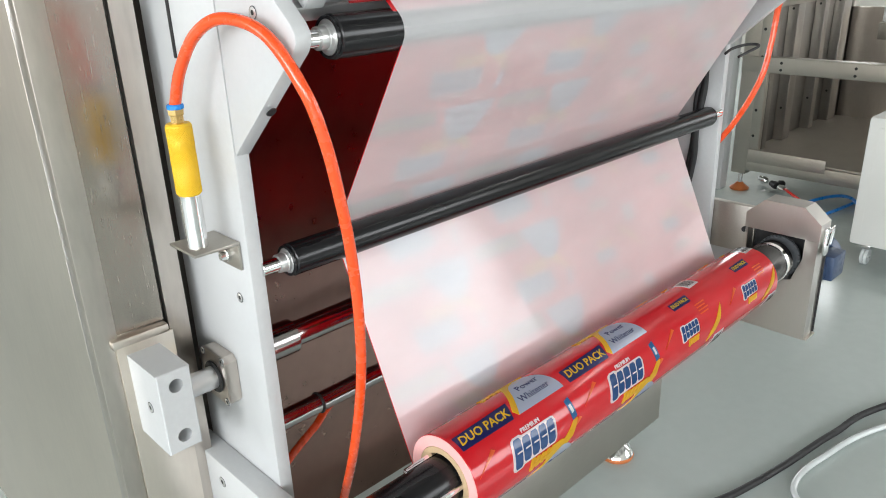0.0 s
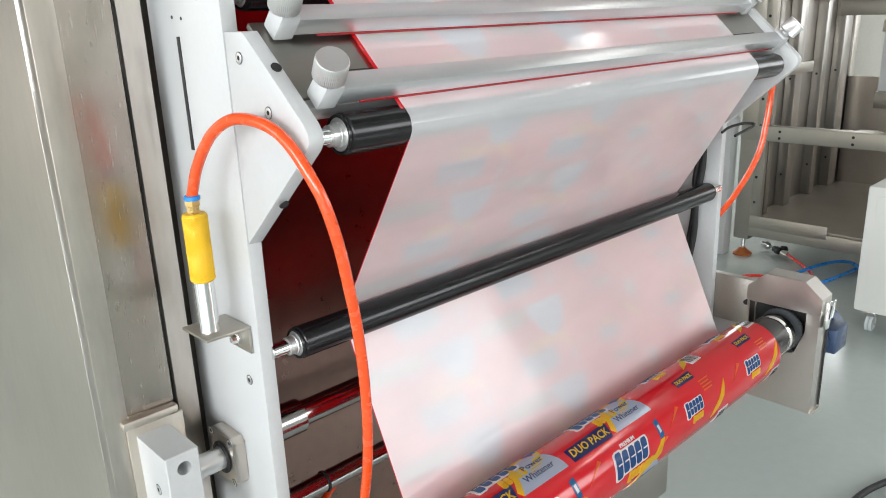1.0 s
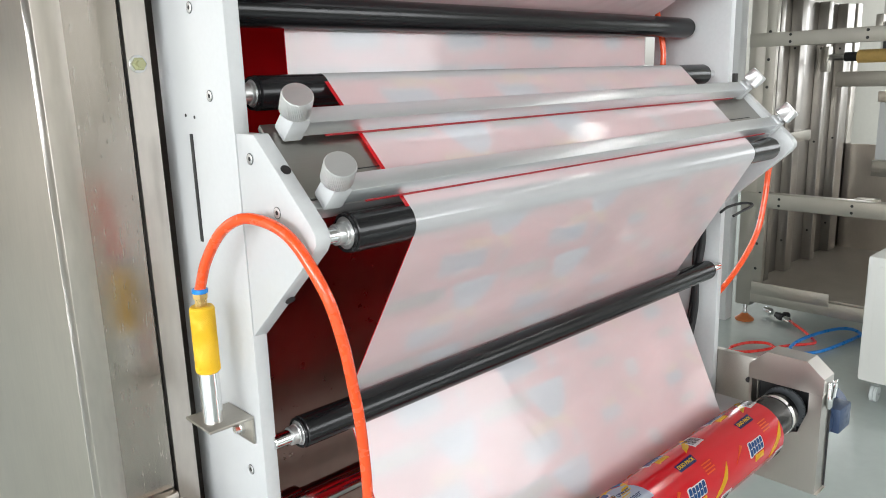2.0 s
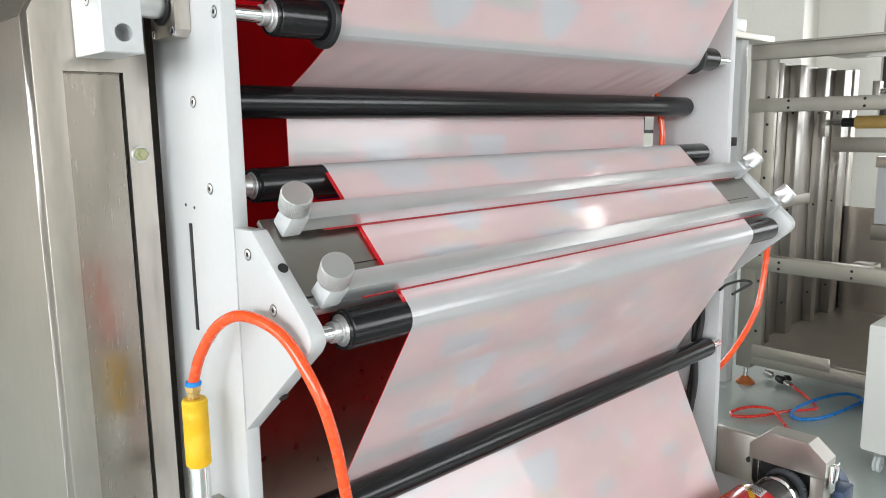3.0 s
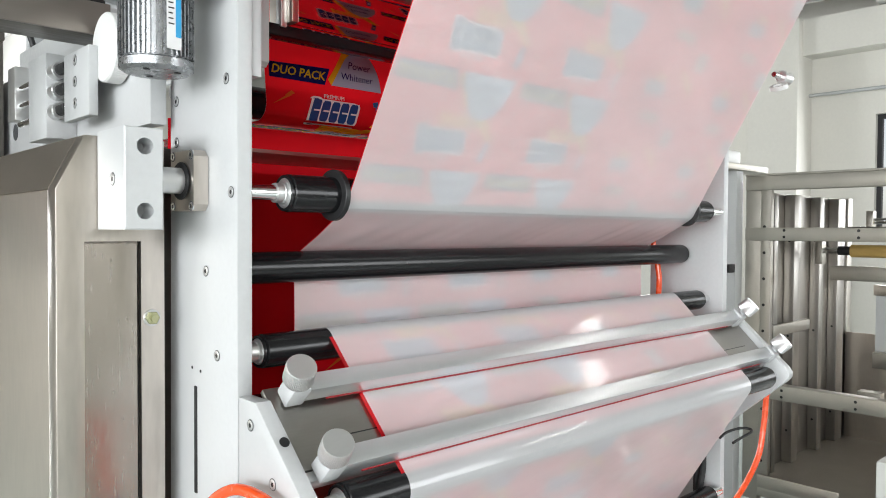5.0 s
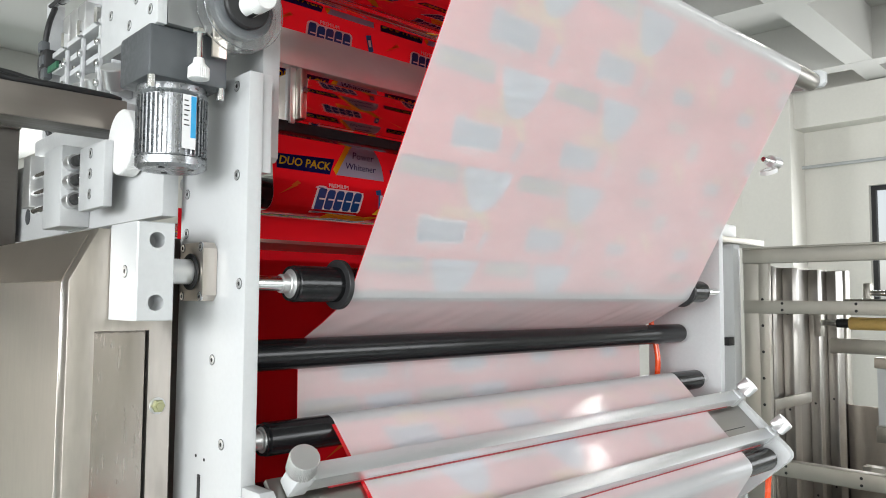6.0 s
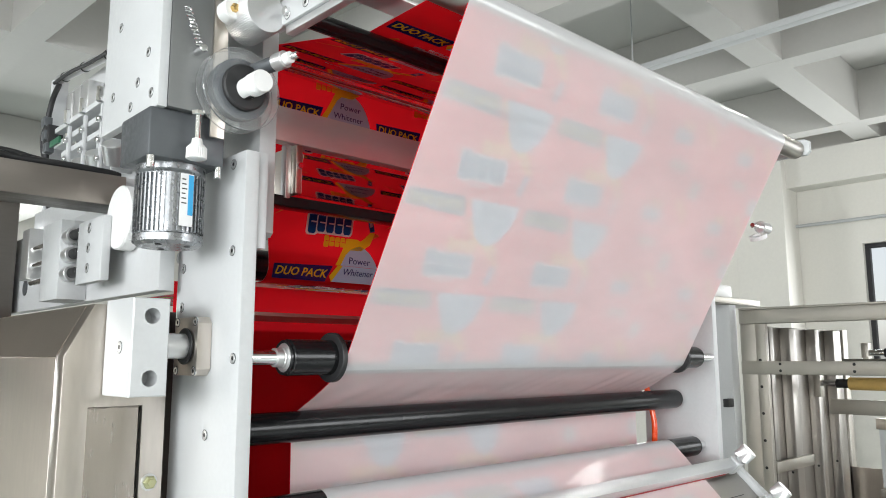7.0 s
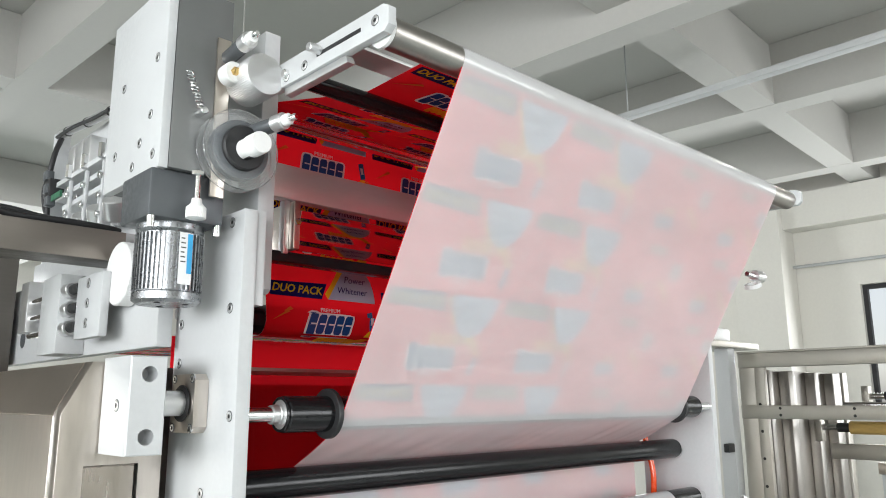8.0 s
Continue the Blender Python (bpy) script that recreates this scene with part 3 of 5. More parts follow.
def art_elements(x, small=False):
    """The artwork of one pack in the column whose title box is centred on x; y runs up the print from the title box."""
    e = []
    if small:
        # back panel of the pack: small title, small mark and a bar code
        t = x + 0.055
        e.append(("title_box", flat([(t - 0.030, -0.008), (t + 0.026, -0.008), (t + 0.031, 0.009), (t - 0.030, 0.007)]), INK_NAVY, 0.0))
        e.append(("title_lettering", lettering("DUO PACK", 0.0108, (t - 0.002, 0.0), 0.98, 0.25, 0.0006, 0, 0.0002), INK_YELLOW, 0.0))
        e.append(("pale_patch", flat([(x + 0.118, 0.016), (x + 0.154, 0.018), (x + 0.154, 0.052), (x + 0.118, 0.050)]), INK_WHITE, 0.0))
        bars = bmesh.new()
        for k, w in enumerate((0.0016, 0.0008, 0.0022, 0.0012, 0.0008, 0.0018, 0.0010, 0.0014)):
            flat([(x + 0.1215 + 0.0038 * k, 0.022), (x + 0.1215 + 0.0038 * k + w, 0.022), (x + 0.1215 + 0.0038 * k + w, 0.047), (x + 0.1215 + 0.0038 * k, 0.047)], -0.0005, 0.0006, bars)
        e.append(("patch_lettering", bars, INK_BLACK, 0.0))
        e.append(("mark_outline", logo_shapes(x + 0.030, -0.050, 0.056, 0.021, -0.0004, 0.0004, True), INK_WHITE, 0.0))
        e.append(("mark", logo_shapes(x + 0.030, -0.050, 0.056, 0.021, -0.0006, 0.0006), INK_MARK, 0.0))
        e.append(("mark_second_line", logo_shapes(x + 0.036, -0.071, 0.036, 0.011, -0.0004, 0.0004), INK_YELLOW, 0.0))
        e.append(("yellow_curve", flat([(x + 0.085, -0.094), (x + 0.110, -0.085), (x + 0.135, -0.066), (x + 0.150, -0.038), (x + 0.132, -0.052), (x + 0.116, -0.066), (x + 0.098, -0.078)], -0.0002, 0.0003), INK_YELLOW, 0.0))
        lines = bmesh.new()
        for k in range(4):
            flat([(x + 0.080, -0.020 - 0.006 * k), (x + 0.112 - 0.004 * (k % 2), -0.020 - 0.006 * k), (x + 0.112 - 0.004 * (k % 2), -0.0175 - 0.006 * k), (x + 0.080, -0.0175 - 0.006 * k)], -0.0003, 0.0003, lines)
        e.append(("small_lettering", lines, INK_ORANGE, 0.0))
        e.append(("orange_flash", flat([(x - 0.05, -0.052), (x - 0.012, -0.034), (x - 0.018, -0.030), (x - 0.054, -0.055)], -0.0002, 0.0002), INK_ORANGE, 0.0))
        for _, bm, _, _ in e:
            for v in bm.verts:
                v.co.x = min(v.co.x, FX1 - 0.002)
        return e
    e.append(("title_box", flat([(x - 0.056, -0.013), (x + 0.045, -0.013), (x + 0.056, 0.015), (x - 0.056, 0.011)]), INK_NAVY, 0.0))
    e.append(("title_lettering", lettering("DUO PACK", 0.0195, (x - 0.004, 0.0), 0.98, 0.25, 0.0006, 0, 0.0003), INK_YELLOW, 0.0))
    e.append(("pale_patch", flat(arc_poly(x + 0.116, -0.012, 0.044, 0.066, 0, 125) + [(x + 0.076, 0.020), (x + 0.066, 0.004), (x + 0.058, -0.012)]), INK_SILVER, 0.0))
    e.append(("yellow_swoosh", flat([(x + 0.058, -0.012), (x + 0.052, -0.003), (x + 0.064, 0.014), (x + 0.076, 0.034), (x + 0.088, 0.056), (x + 0.096, 0.066), (x + 0.116, 0.066),
                                     (x + 0.132, 0.058), (x + 0.116, 0.054), (x + 0.100, 0.047), (x + 0.088, 0.036), (x + 0.078, 0.020)], 0.0, 0.00045), INK_YELLOW, 0.0))
    e.append(("patch_lettering", lettering("Power", 0.0175, (x + 0.116, 0.026), 1, 0.15, 0.0006), INK_NAVY, 0.0))
    e.append(("patch_lettering", lettering("Whitener", 0.0165, (x + 0.110, 0.006), 1, 0.15, 0.0006), INK_NAVY, 0.0))
    e.append(("small_lettering", lettering("PREMIUM", 0.0095, (x + 0.062, -0.032), 1.05, 0, 0.0005), INK_WHITE, 0.0))
    e.append(("mark_outline", logo_shapes(x + 0.056, -0.056, 0.090, 0.033, -0.0004, 0.0004, True), INK_WHITE, 0.0))
    e.append(("mark", logo_shapes(x + 0.056, -0.056, 0.090, 0.033, -0.0006, 0.0006), INK_MARK, 0.0))
    e.append(("mark_second_line", logo_shapes(x + 0.070, -0.087, 0.056, 0.017, -0.0004, 0.0004), INK_YELLOW, 0.0))
    e.append(("yellow_curve", flat([(x + 0.096, -0.0995), (x + 0.122, -0.0985), (x + 0.142, -0.086), (x + 0.156, -0.062), (x + 0.145, -0.0625), (x + 0.130, -0.076), (x + 0.114, -0.086)], -0.0002, 0.0003), INK_YELLOW, 0.0))
    e.append(("blue_tag", flat([(x + 0.145, -0.062), (x + 0.156, -0.059), (x + 0.152, -0.028), (x + 0.141, -0.031)]), INK_BLUE, 0.0))
    e.append(("blue_tag_panel", flat([(x + 0.1465, -0.052), (x + 0.152, -0.0505), (x + 0.150, -0.038), (x + 0.1445, -0.039)], -0.0005, 0.0005), INK_WHITE, 0.0))
    e.append(("orange_flash", flat([(x + 0.128, -0.085), (x + 0.166, -0.066), (x + 0.160, -0.062), (x + 0.124, -0.088)], -0.0002, 0.0002), INK_ORANGE, 0.0))
    e.append(("orange_flash", flat([(x - 0.05, -0.052), (x - 0.012, -0.034), (x - 0.018, -0.030), (x - 0.054, -0.055)], -0.0002, 0.0002), INK_ORANGE, 0.0))
    for _, bm, _, _ in e:
        for v in bm.verts:
            v.co.x = min(v.co.x, FX1 - 0.002)
    return e


PERIOD = 0.1445
# each row is made of narrow rigid strips, so that the print follows the film round the rollers
STRIP_EDGES = (-0.1005, -0.0735, -0.0385, -0.0145, 0.0165, 0.0445, 0.0675)
STRIP_MID = [(lo + hi) / 2 for lo, hi in zip(STRIP_EDGES, STRIP_EDGES[1:])]
STRIP_HALF = [(hi - lo) / 2 for lo, hi in zip(STRIP_EDGES, STRIP_EDGES[1:])]
STRIP_LABEL = ("strip of yellow curves and second lines printed on red film",
               "strip of white-edged blue marks printed on red film",
               "strip of small white lettering printed on red film",
               "strip of yellow-on-navy title boxes printed on red film",
               "strip of pale patches with navy lettering on red film",
               "strip of yellow swoosh tips printed on red film")


def strip_template(which):
    """One strip of artwork over the four columns, its origin at the strip's middle."""
    root = thing("print_strip", (0, 0, 0), STRIP_LABEL[which], "print", "printed strips on the film")
    lo, hi = STRIP_EDGES[which], STRIP_EDGES[which + 1]
    for col, x in enumerate(COL_X):
        for name, bm, mat, _ in art_elements(x, col > 1):
            for y, side in ((lo, -1), (hi, 1)):
                bmesh.ops.bisect_plane(bm, geom=bm.verts[:] + bm.edges[:] + bm.faces[:], plane_co=(0, y, 0), plane_no=(0, side, 0), clear_outer=True)
            if len(bm.faces) == 0:
                bm.free()
                continue
            bmesh.ops.translate(bm, verts=bm.verts, vec=(0, -STRIP_MID[which], 0))
            part(name, bm, mat, root, smooth=False)
    return root


# ---- the wound film roll ----
roll = thing("film_roll", (0.6, *ROLL_C), "glossy red printed film wound on a kraft core", "film roll")
part("wound_film", ring((FX0, *ROLL_C), (1, 0, 0), FX1 - FX0, 0.047, ROLL_R, 96), RED_WOUND, roll)
part("film_end", ring((FX0 - 0.0012, *ROLL_C), (1, 0, 0), 0.001, 0.0472, ROLL_R - 0.0006, 96), ROLLEND, roll, "pale pink edge of the wound film layers")
part("core", ring((FX0 - 0.002, *ROLL_C), (1, 0, 0), FX1 - FX0 + 0.004, 0.038, 0.0468, 64), KRAFT, roll, "kraft paper core")
shaft = part("unwind_shaft", rod((-0.01, *ROLL_C), (1.20, *ROLL_C), 0.034, 48, 0.002), BLACK, roll, "black air shaft")
for k in range(3):
    a = radians(50 + 120 * k)
    c = Vector((0.04, ROLL_C[0] + 0.034 * math.cos(a), ROLL_C[1] + 0.034 * math.sin(a)))
    part("gripping_leaf", box(0.10, 0.175, c.y - 0.004, c.y + 0.004, c.z - 0.004, c.z + 0.004, 0.002), CHROME, shaft)
part("collar", ring((1.066, *ROLL_C), (1, 0, 0), 0.088, 0.034, 0.0445, 48), BLACK, shaft)
part("clamp_ring", ring((1.154, *ROLL_C), (1, 0, 0), 0.012, 0.034, 0.0465, 48), CHROME, shaft)
part("collar", ring((1.166, *ROLL_C), (1, 0, 0), 0.022, 0.034, 0.0445, 48), BLACK, shaft)
for row in (-1, 0, 1):
    base = radians(72) + row * PERIOD / ROLL_R
    for col, x in enumerate(COL_X):
        for name, bm, mat, _ in art_elements(x, col > 1):
            for k in range(-18, 14):
                bmesh.ops.bisect_plane(bm, geom=bm.verts[:] + bm.edges[:] + bm.faces[:], plane_co=(0, k * 0.0055 + 0.0013, 0), plane_no=(0, 1, 0))
            for v in bm.verts:
                a = v.co.y / ROLL_R + base
                r = ROLL_R + 0.0007 + (v.co.z if v.co.z > 0 else -0.0012)
                v.co = Vector((v.co.x, ROLL_C[0] - r * math.cos(a), ROLL_C[1] + r * math.sin(a)))
            part(name, bm, mat, roll, smooth=False)


# ---- the unwinding frame of the machine ----
def screw_in(parent, at, direction, r=0.0062, mat=None):
    """A flush socket-head screw in a dark-rimmed counterbore, with its dark socket."""
    d = Vector(direction).normalized()
    a = Vector(at)
    part("counterbore", turned([(0, r * 1.14), (0.0003, r * 1.12)], a + d * 0.0001, d, 22), DARKGREY, parent)
    part("screw", turned([(-0.002, r * 0.98), (0.0006, r * 0.98), (0.0010, r * 0.88), (0.0010, r * 0.5), (0.0006, r * 0.47), (0.0006, r * 0.05)], a, d, 20), mat or ALU, parent)
    part("socket", turned([(0, r * 0.47), (0.0003, r * 0.45)], a + d * 0.0006, d, 6), RUBBER, parent)


machine = thing("film_unwinding_frame", (0.6, 0.55, 0.0), "aluminium side-plate frame with black guide rollers for packaging film", "machine")
PX = 0.02      # left plate: x 0 to PX
RX = 1.222     # inner face of the right plate
FY = 0.389     # front edges of the plates


def guide_roller(y, z, r, x0, x1, mat=BLACK, shaft_r=0.0098, ring_mat=ALU):
    bm = turned([(0, r - 0.007), (0.001, r - 0.002), (0.003, r), (x1 - x0 - 0.003, r), (x1 - x0 - 0.001, r - 0.002), (x1 - x0, r - 0.007)],
                (x0, y, z), (1, 0, 0), 56)
    ro = part("guide_roller", bm, mat, machine, "black anodised guide roller" if mat is BLACK else "bright chromed guide roller")
    part("shaft", rod((PX - 0.004, y, z), (RX + 0.004, y, z), shaft_r, 28), CHROME, ro)
    for xa, d in ((x0, -1), (x1, 1)):
        gap = max(0.0075, (x0 - PX) if d < 0 else (RX - x1) * 0.9)
        part("rim", ring((xa - d * 0.0005, y, z), (d, 0, 0), 0.0035, r - 0.0045, r - 0.0012, 44), mat, ro)
        part("bearing", ring((xa + d * 0.0005, y, z), (d, 0, 0), 0.0018, shaft_r + 0.002, r - 0.0048, 40), ring_mat, ro)
        part("hub", turned([(0, shaft_r + 0.0045), (0.006, shaft_r + 0.0042), (0.007, shaft_r + 0.003), (min(0.016, gap), shaft_r + 0.0025)], (xa, y, z), (d, 0, 0), 32), ALU, ro)
    return ro


# left and right plates with their forward brackets
plate_poly = [(0.389, 0.55), (0.585, 0.55), (0.575, 1.86), (0.389, 1.86)]
bracket_poly = [(FY - 0.003, 1.100), (0.243, 1.226), (0.236, 1.236), (0.236, 1.246), (0.243, 1.256), (0.346, 1.349), (FY - 0.003, 1.349)]
for name, x0, x1 in (("side_plate", 0.0, PX), ("side_plate", RX, RX + PX)):
    side = part(name, prism(plate_poly, x0, x1, 0.0015), PLATE, machine, "white-grey anodised aluminium side plate")
    part("bracket_plate", prism(bracket_poly, x0, x1, 0.0015), PLATE, machine, "chamfered aluminium bracket plate")
    if x0 == 0.0:
        for y, z in ((0.470, 1.496), (0.440, 1.392), (0.415, 1.731), (0.420, 1.846), (0.403, 1.594), (0.556, 1.72), (0.556, 1.665),
                     (0.425, 0.905), (0.357, 1.321), (0.307, 1.264)):
            screw_in(side, (-0.0005, y, z), (-1, 0, 0), 0.0062, ALU)
        for y, z in ((0.510, 1.368), (0.486, 1.366)):
            part("pin_hole", turned([(0, 0.0022), (0.0005, 0.0021)], (-0.0002, y, z), (-1, 0, 0), 14), RUBBER, side)
        part("slot", box(-0.0015, 0.001, 0.496, 0.503, 1.205, 1.345, 0.0005), RUBBER, side, "dark milled slot")
        for y, z in ((0.329, 1.303), (0.315, 1.149)):
            d = Vector((0, -1, 0.9 if z > 1.2 else -0.85)).normalized()
            c = Vector((0.010, 0.30 if z > 1.2 else 0.312, 1.311 if z > 1.2 else 1.160)) + d * 0.0005
            part("drilled_hole", turned([(0, 0.0062), (0.0009, 0.0060)], c, d, 20), RUBBER, side)

guide_roller(0.392, 0.9485, 0.022, 0.057, 1.174)
guide_roller(0.272, 1.235, 0.024, 0.066, 1.185)
guide_roller(0.430, 1.393, 0.022, 0.052, 1.18)
guide_roller(0.479, DIPZ, 0.0247, 0.05, 1.18)
guide_roller(0.484, 1.497, 0.022, 0.030, 1.20)
r1 = guide_roller(0.400, 1.595, 0.024, 0.072, 1.15)
for x in (FX0 - 0.006, FX1 + 0.003):
    part("guide_flange", ring((x - 0.004, 0.400, 1.595), (1, 0, 0), 0.008, 0.0235, 0.034, 48), RUBBER, r1, "black edge guide disc")
guide_roller(0.335, 2.036, 0.0123, 0.05, 1.16, shaft_r=0.006)
part("cross_plate", box(0.036, 1.166, 0.250, 0.296, 2.062, 2.067, 0.001), ALU, machine, "flat aluminium cross plate")
guide_roller(0.606, 2.094, 0.0198, 0.075, 1.19, CHROME)
guide_roller(0.610, 1.742, 0.0248, 0.03, 1.19)
for y, z, r in ((0.470, 0.795, 0.019), (0.500, 0.640, 0.016)):
    bar = part("tie_bar", rod((PX, y, z), (RX, y, z), r, 40), DULLCHROME, machine, "chromed round tie bar")
    if r > 0.018:
        part("collar", ring((PX, y, z), (1, 0, 0), 0.075, r, r + 0.007, 40), DULLCHROME, bar)
    else:
        part("clip", ring((0.145, y, z), (1, 0, 0), 0.004, r, r + 0.0022, 40), RUBBER, bar)

# splice table between the brackets, with two clamping bars
tilt = Euler((radians(45), 0, 0))
T0 = Vector((0, 0.2587, 1.2563))  # web line above the table
along, out = Vector((0, 0.7071, 0.7071)), Vector((0, -0.7071, 0.7071))
bm = bmesh.new()


def on_table(a, b, h0, h1, x0, x1, bevel=0.0, bm=None):
    """A box lying on the sloping table: a to b up the slope, h0 to h1 above the web."""
    bm = bm or bmesh.new()
    start = len(bm.verts)
    part_bm = box(x0, x1, a, b, h0, h1, bevel)
    m = Matrix((Vector((1, 0, 0)), along, out)).transposed().to_4x4()
    m.translation = T0
    bmesh.ops.transform(part_bm, matrix=m, verts=part_bm.verts)
    me = bpy.data.meshes.new("t")
    part_bm.to_mesh(me)
    bm.from_mesh(me)
    part_bm.free()
    bpy.data.meshes.remove(me)
    return bm


def table_point(x, a, h):
    return Vector((x, 0, 0)) + T0 + along * a + out * h


table = part("splice_table", on_table(0.036, 0.150, -0.014, -0.006, PX + 0.002, RX - 0.002, 0.001), TABLESTEEL, machine, "brushed steel splice table")
part("table_slit", on_table(0.068, 0.0695, -0.0062, -0.0056, 0.075, 1.17), RUBBER, table)
part("table_rim", on_table(0.022, 0.035, -0.030, -0.008, PX + 0.002, RX - 0.002, 0.002), ALU, table)
for a in (0.016, 0.119):
    clamp = part("clamp_bar", on_table(a, a + 0.024, 0.0031, 0.026, 0.062, 1.178, 0.0008), BARALU, machine, "brushed aluminium clamping bar")
    part("rubber_strip", on_table(a - 0.0006, a + 0.006, 0.0003, 0.0030, 0.095, 1.150), REDRUBBER, clamp, "red rubber strip under the bar")
    for x, d in ((0.040, -1), (1.200, 1)):
        part("clamp_end", on_table(a - 0.001, a + 0.025, -0.004, 0.030, min(x, x - d * 0.02) - 0.003, max(x, x - d * 0.02) + 0.003, 0.003), PLATE, clamp)
        base = table_point(x - d * 0.006, a + 0.012, 0.029)
        kd = (out + Vector((0.25 * d, 0, 0))).normalized()
        stem = part("knob_stem", rod(base, base + kd * 0.006, 0.008), PLATE, clamp)
        kn = bmesh.new()
        turned([(0, 0.016), (0.002, 0.0185), (0.026, 0.0185), (0.028, 0.017)], base + kd * 0.005, kd, 110, kn, True, 0.0007)
        part("knurled_knob", kn, ALU, clamp, "knurled aluminium knob")

def drilled_block(x0, x1, y0, y1, z0, z1, holes, r, depth, c=0.0015, seg=28):
    """A chamfered block with blind holes (x, z) in its y0 face."""
    bm = bmesh.new()

    def loop(inset, y):
        return [bm.verts.new((x, y, z)) for x, z in ((x0 + inset, z0 + inset), (x1 - inset, z0 + inset), (x1 - inset, z1 - inset), (x0 + inset, z1 - inset))]
    loops = [loop(c, y0), loop(0, y0 + c), loop(0, y1 - c), loop(c, y1)]
    for u, v in zip(loops, loops[1:]):
        for i in range(4):
            bm.faces.new((u[i], u[(i + 1) % 4], v[(i + 1) % 4], v[i]))
    bm.faces.new(loops[-1])
    rim = [bm.edges.get((loops[0][i], loops[0][(i + 1) % 4])) for i in range(4)]
    for hx, hz in holes:
        near, far = ([bm.verts.new((hx + r * math.cos(2 * math.pi * i / seg), y, hz + r * math.sin(2 * math.pi * i / seg))) for i in range(seg)] for y in (y0, y0 + depth))
        for i in range(seg):
            bm.faces.new((near[i], near[(i + 1) % seg], far[(i + 1) % seg], far[i]))
        bm.faces.new(far)
        rim += [bm.edges.get((near[i], near[(i + 1) % seg])) for i in range(seg)]
    bmesh.ops.triangle_fill(bm, use_beauty=True, use_dissolve=False, edges=rim, normal=(0, -1, 0))
    return bm


# bearing blocks with shafts and flanges on the left plate
for z, dx in ((1.608, 0.0), (0.765, -0.010)):
    block = part("bearing_block", drilled_block(-0.108 + dx, -0.062 + dx, 0.452, 0.541, z - 0.060, z + 0.060, [(-0.084 + dx, z + dz) for dz in (0.038, -0.038)], 0.0098, 0.030),
                 PLATE, machine, "white-grey aluminium mounting block with two deep bolt holes")
    screw_in(block, (-0.108 + dx, 0.489, z), (-1, 0, 0), 0.007, ALU)
    part("pivot_shaft", rod((-0.064 + dx, 0.495, z + 0.002), (0.002, 0.495, z + 0.002), 0.0165, 36), ALU, block)
    fl = part("flange", prism([(0.462, z - 0.028), (0.470, z - 0.036), (0.522, z - 0.036), (0.530, z - 0.028), (0.530, z + 0.032), (0.522, z + 0.040),
                               (0.470, z + 0.040), (0.462, z + 0.032)], -0.020, -0.0005, 0.001), FRAMESTEEL, block, "square flange bearing")
    part("seal", ring((-0.0205, 0.495, z + 0.002), (-1, 0, 0), 0.003, 0.0165, 0.024, 36), RUBBER, fl)
    for dy in (-0.026, 0.026):
        for dz in (-0.030, 0.034):
            screw_in(fl, (-0.020, 0.496 + dy, z + dz), (-1, 0, 0), 0.0055, CHROME)

# lower arm that carries the roll, and its partner
arm = part("support_arm", prism([(0.09, 0.50), (0.66, 0.50), (0.66, 0.622), (0.13, 0.622), (0.09, 0.60)], -0.034, -0.0005, 0.0015), PLATE, machine,
           "white-grey aluminium arm under the film roll")
for y, z in ((0.600, 0.575), (0.500, 0.588), (0.600, 0.53)):
    screw_in(arm, (-0.034, y, z), (-1, 0, 0), 0.0075, ALU)
part("bearing_housing", prism([(0.16, 0.56), (0.26, 0.56), (0.27, 0.64), (0.25, 0.69), (0.17, 0.69), (0.15, 0.64)], -0.032, -0.012, 0.002), PLATE, arm)
part("support_arm", prism([(0.16, 0.47), (0.66, 0.47), (0.66, 0.62), (0.20, 0.62)], RX + PX, RX + PX + 0.022, 0.0015), PLATE, machine)
part("base_beam", box(0.02, RX - 0.01, 0.47, 0.56, 0.09, 0.24, 0.002), STEEL_H, machine, "stainless base beam")
for x in (0.1, 1.10):
    foot = part("levelling_foot", turned([(0, 0.046), (0.006, 0.048), (0.014, 0.045), (0.024, 0.024), (0.03, 0.012)], (x, 0.53, 0.0), (0, 0, 1), 36), COPPERFOOT, machine)
    part("foot_stem", rod((x, 0.53, 0.028), (x, 0.53, 0.10), 0.009), CHROME, foot)
    part("foot_cup", turned([(0, 0.0465), (0.014, 0.040), (0.028, 0.022), (0.036, 0.014)], (x, 0.53, 0.012), (0, 0, 1), 36), CHROME, foot)
part("back_panel", box(-0.04, RX + 0.02, 0.668, 0.674, 0.25, 1.64), POLISHED, machine, "stainless back panel with the film's red reflection in its colour")
part("cross_sheet", box(0.03, RX - 0.004, 0.50, 0.665, 1.655, 1.660), STEEL_H, machine)
part("cross_bar", box(0.03, RX - 0.004, 0.490, 0.512, 1.916, 1.970, 0.002), ALU, machine, "matt aluminium cross bar")
mirror = part("polished_bar", box(0.140, RX - 0.02, 0.480, 0.530, 1.842, 1.904, 0.001, None, Euler((radians(14), 0, 0))), MIRRORBAR, machine, "polished square bar")
part("bar_bracket", box(0.1275, 0.1395, 0.474, 0.535, 1.836, 1.910, 0.002), STEEL, mirror)
part("bracket_flange", box(0.118, 0.1272, 0.486, 0.500, 1.830, 1.912, 0.001), ALU, mirror)
part("bracket_bolt", rod((0.134, 0.4738, 1.878), (0.134, 0.470, 1.878), 0.006, 6), CHROME, mirror)
part("hanger_pin", rod((0.140, 0.500, 1.906), (0.140, 0.500, 1.918), 0.004), CHROME, mirror)
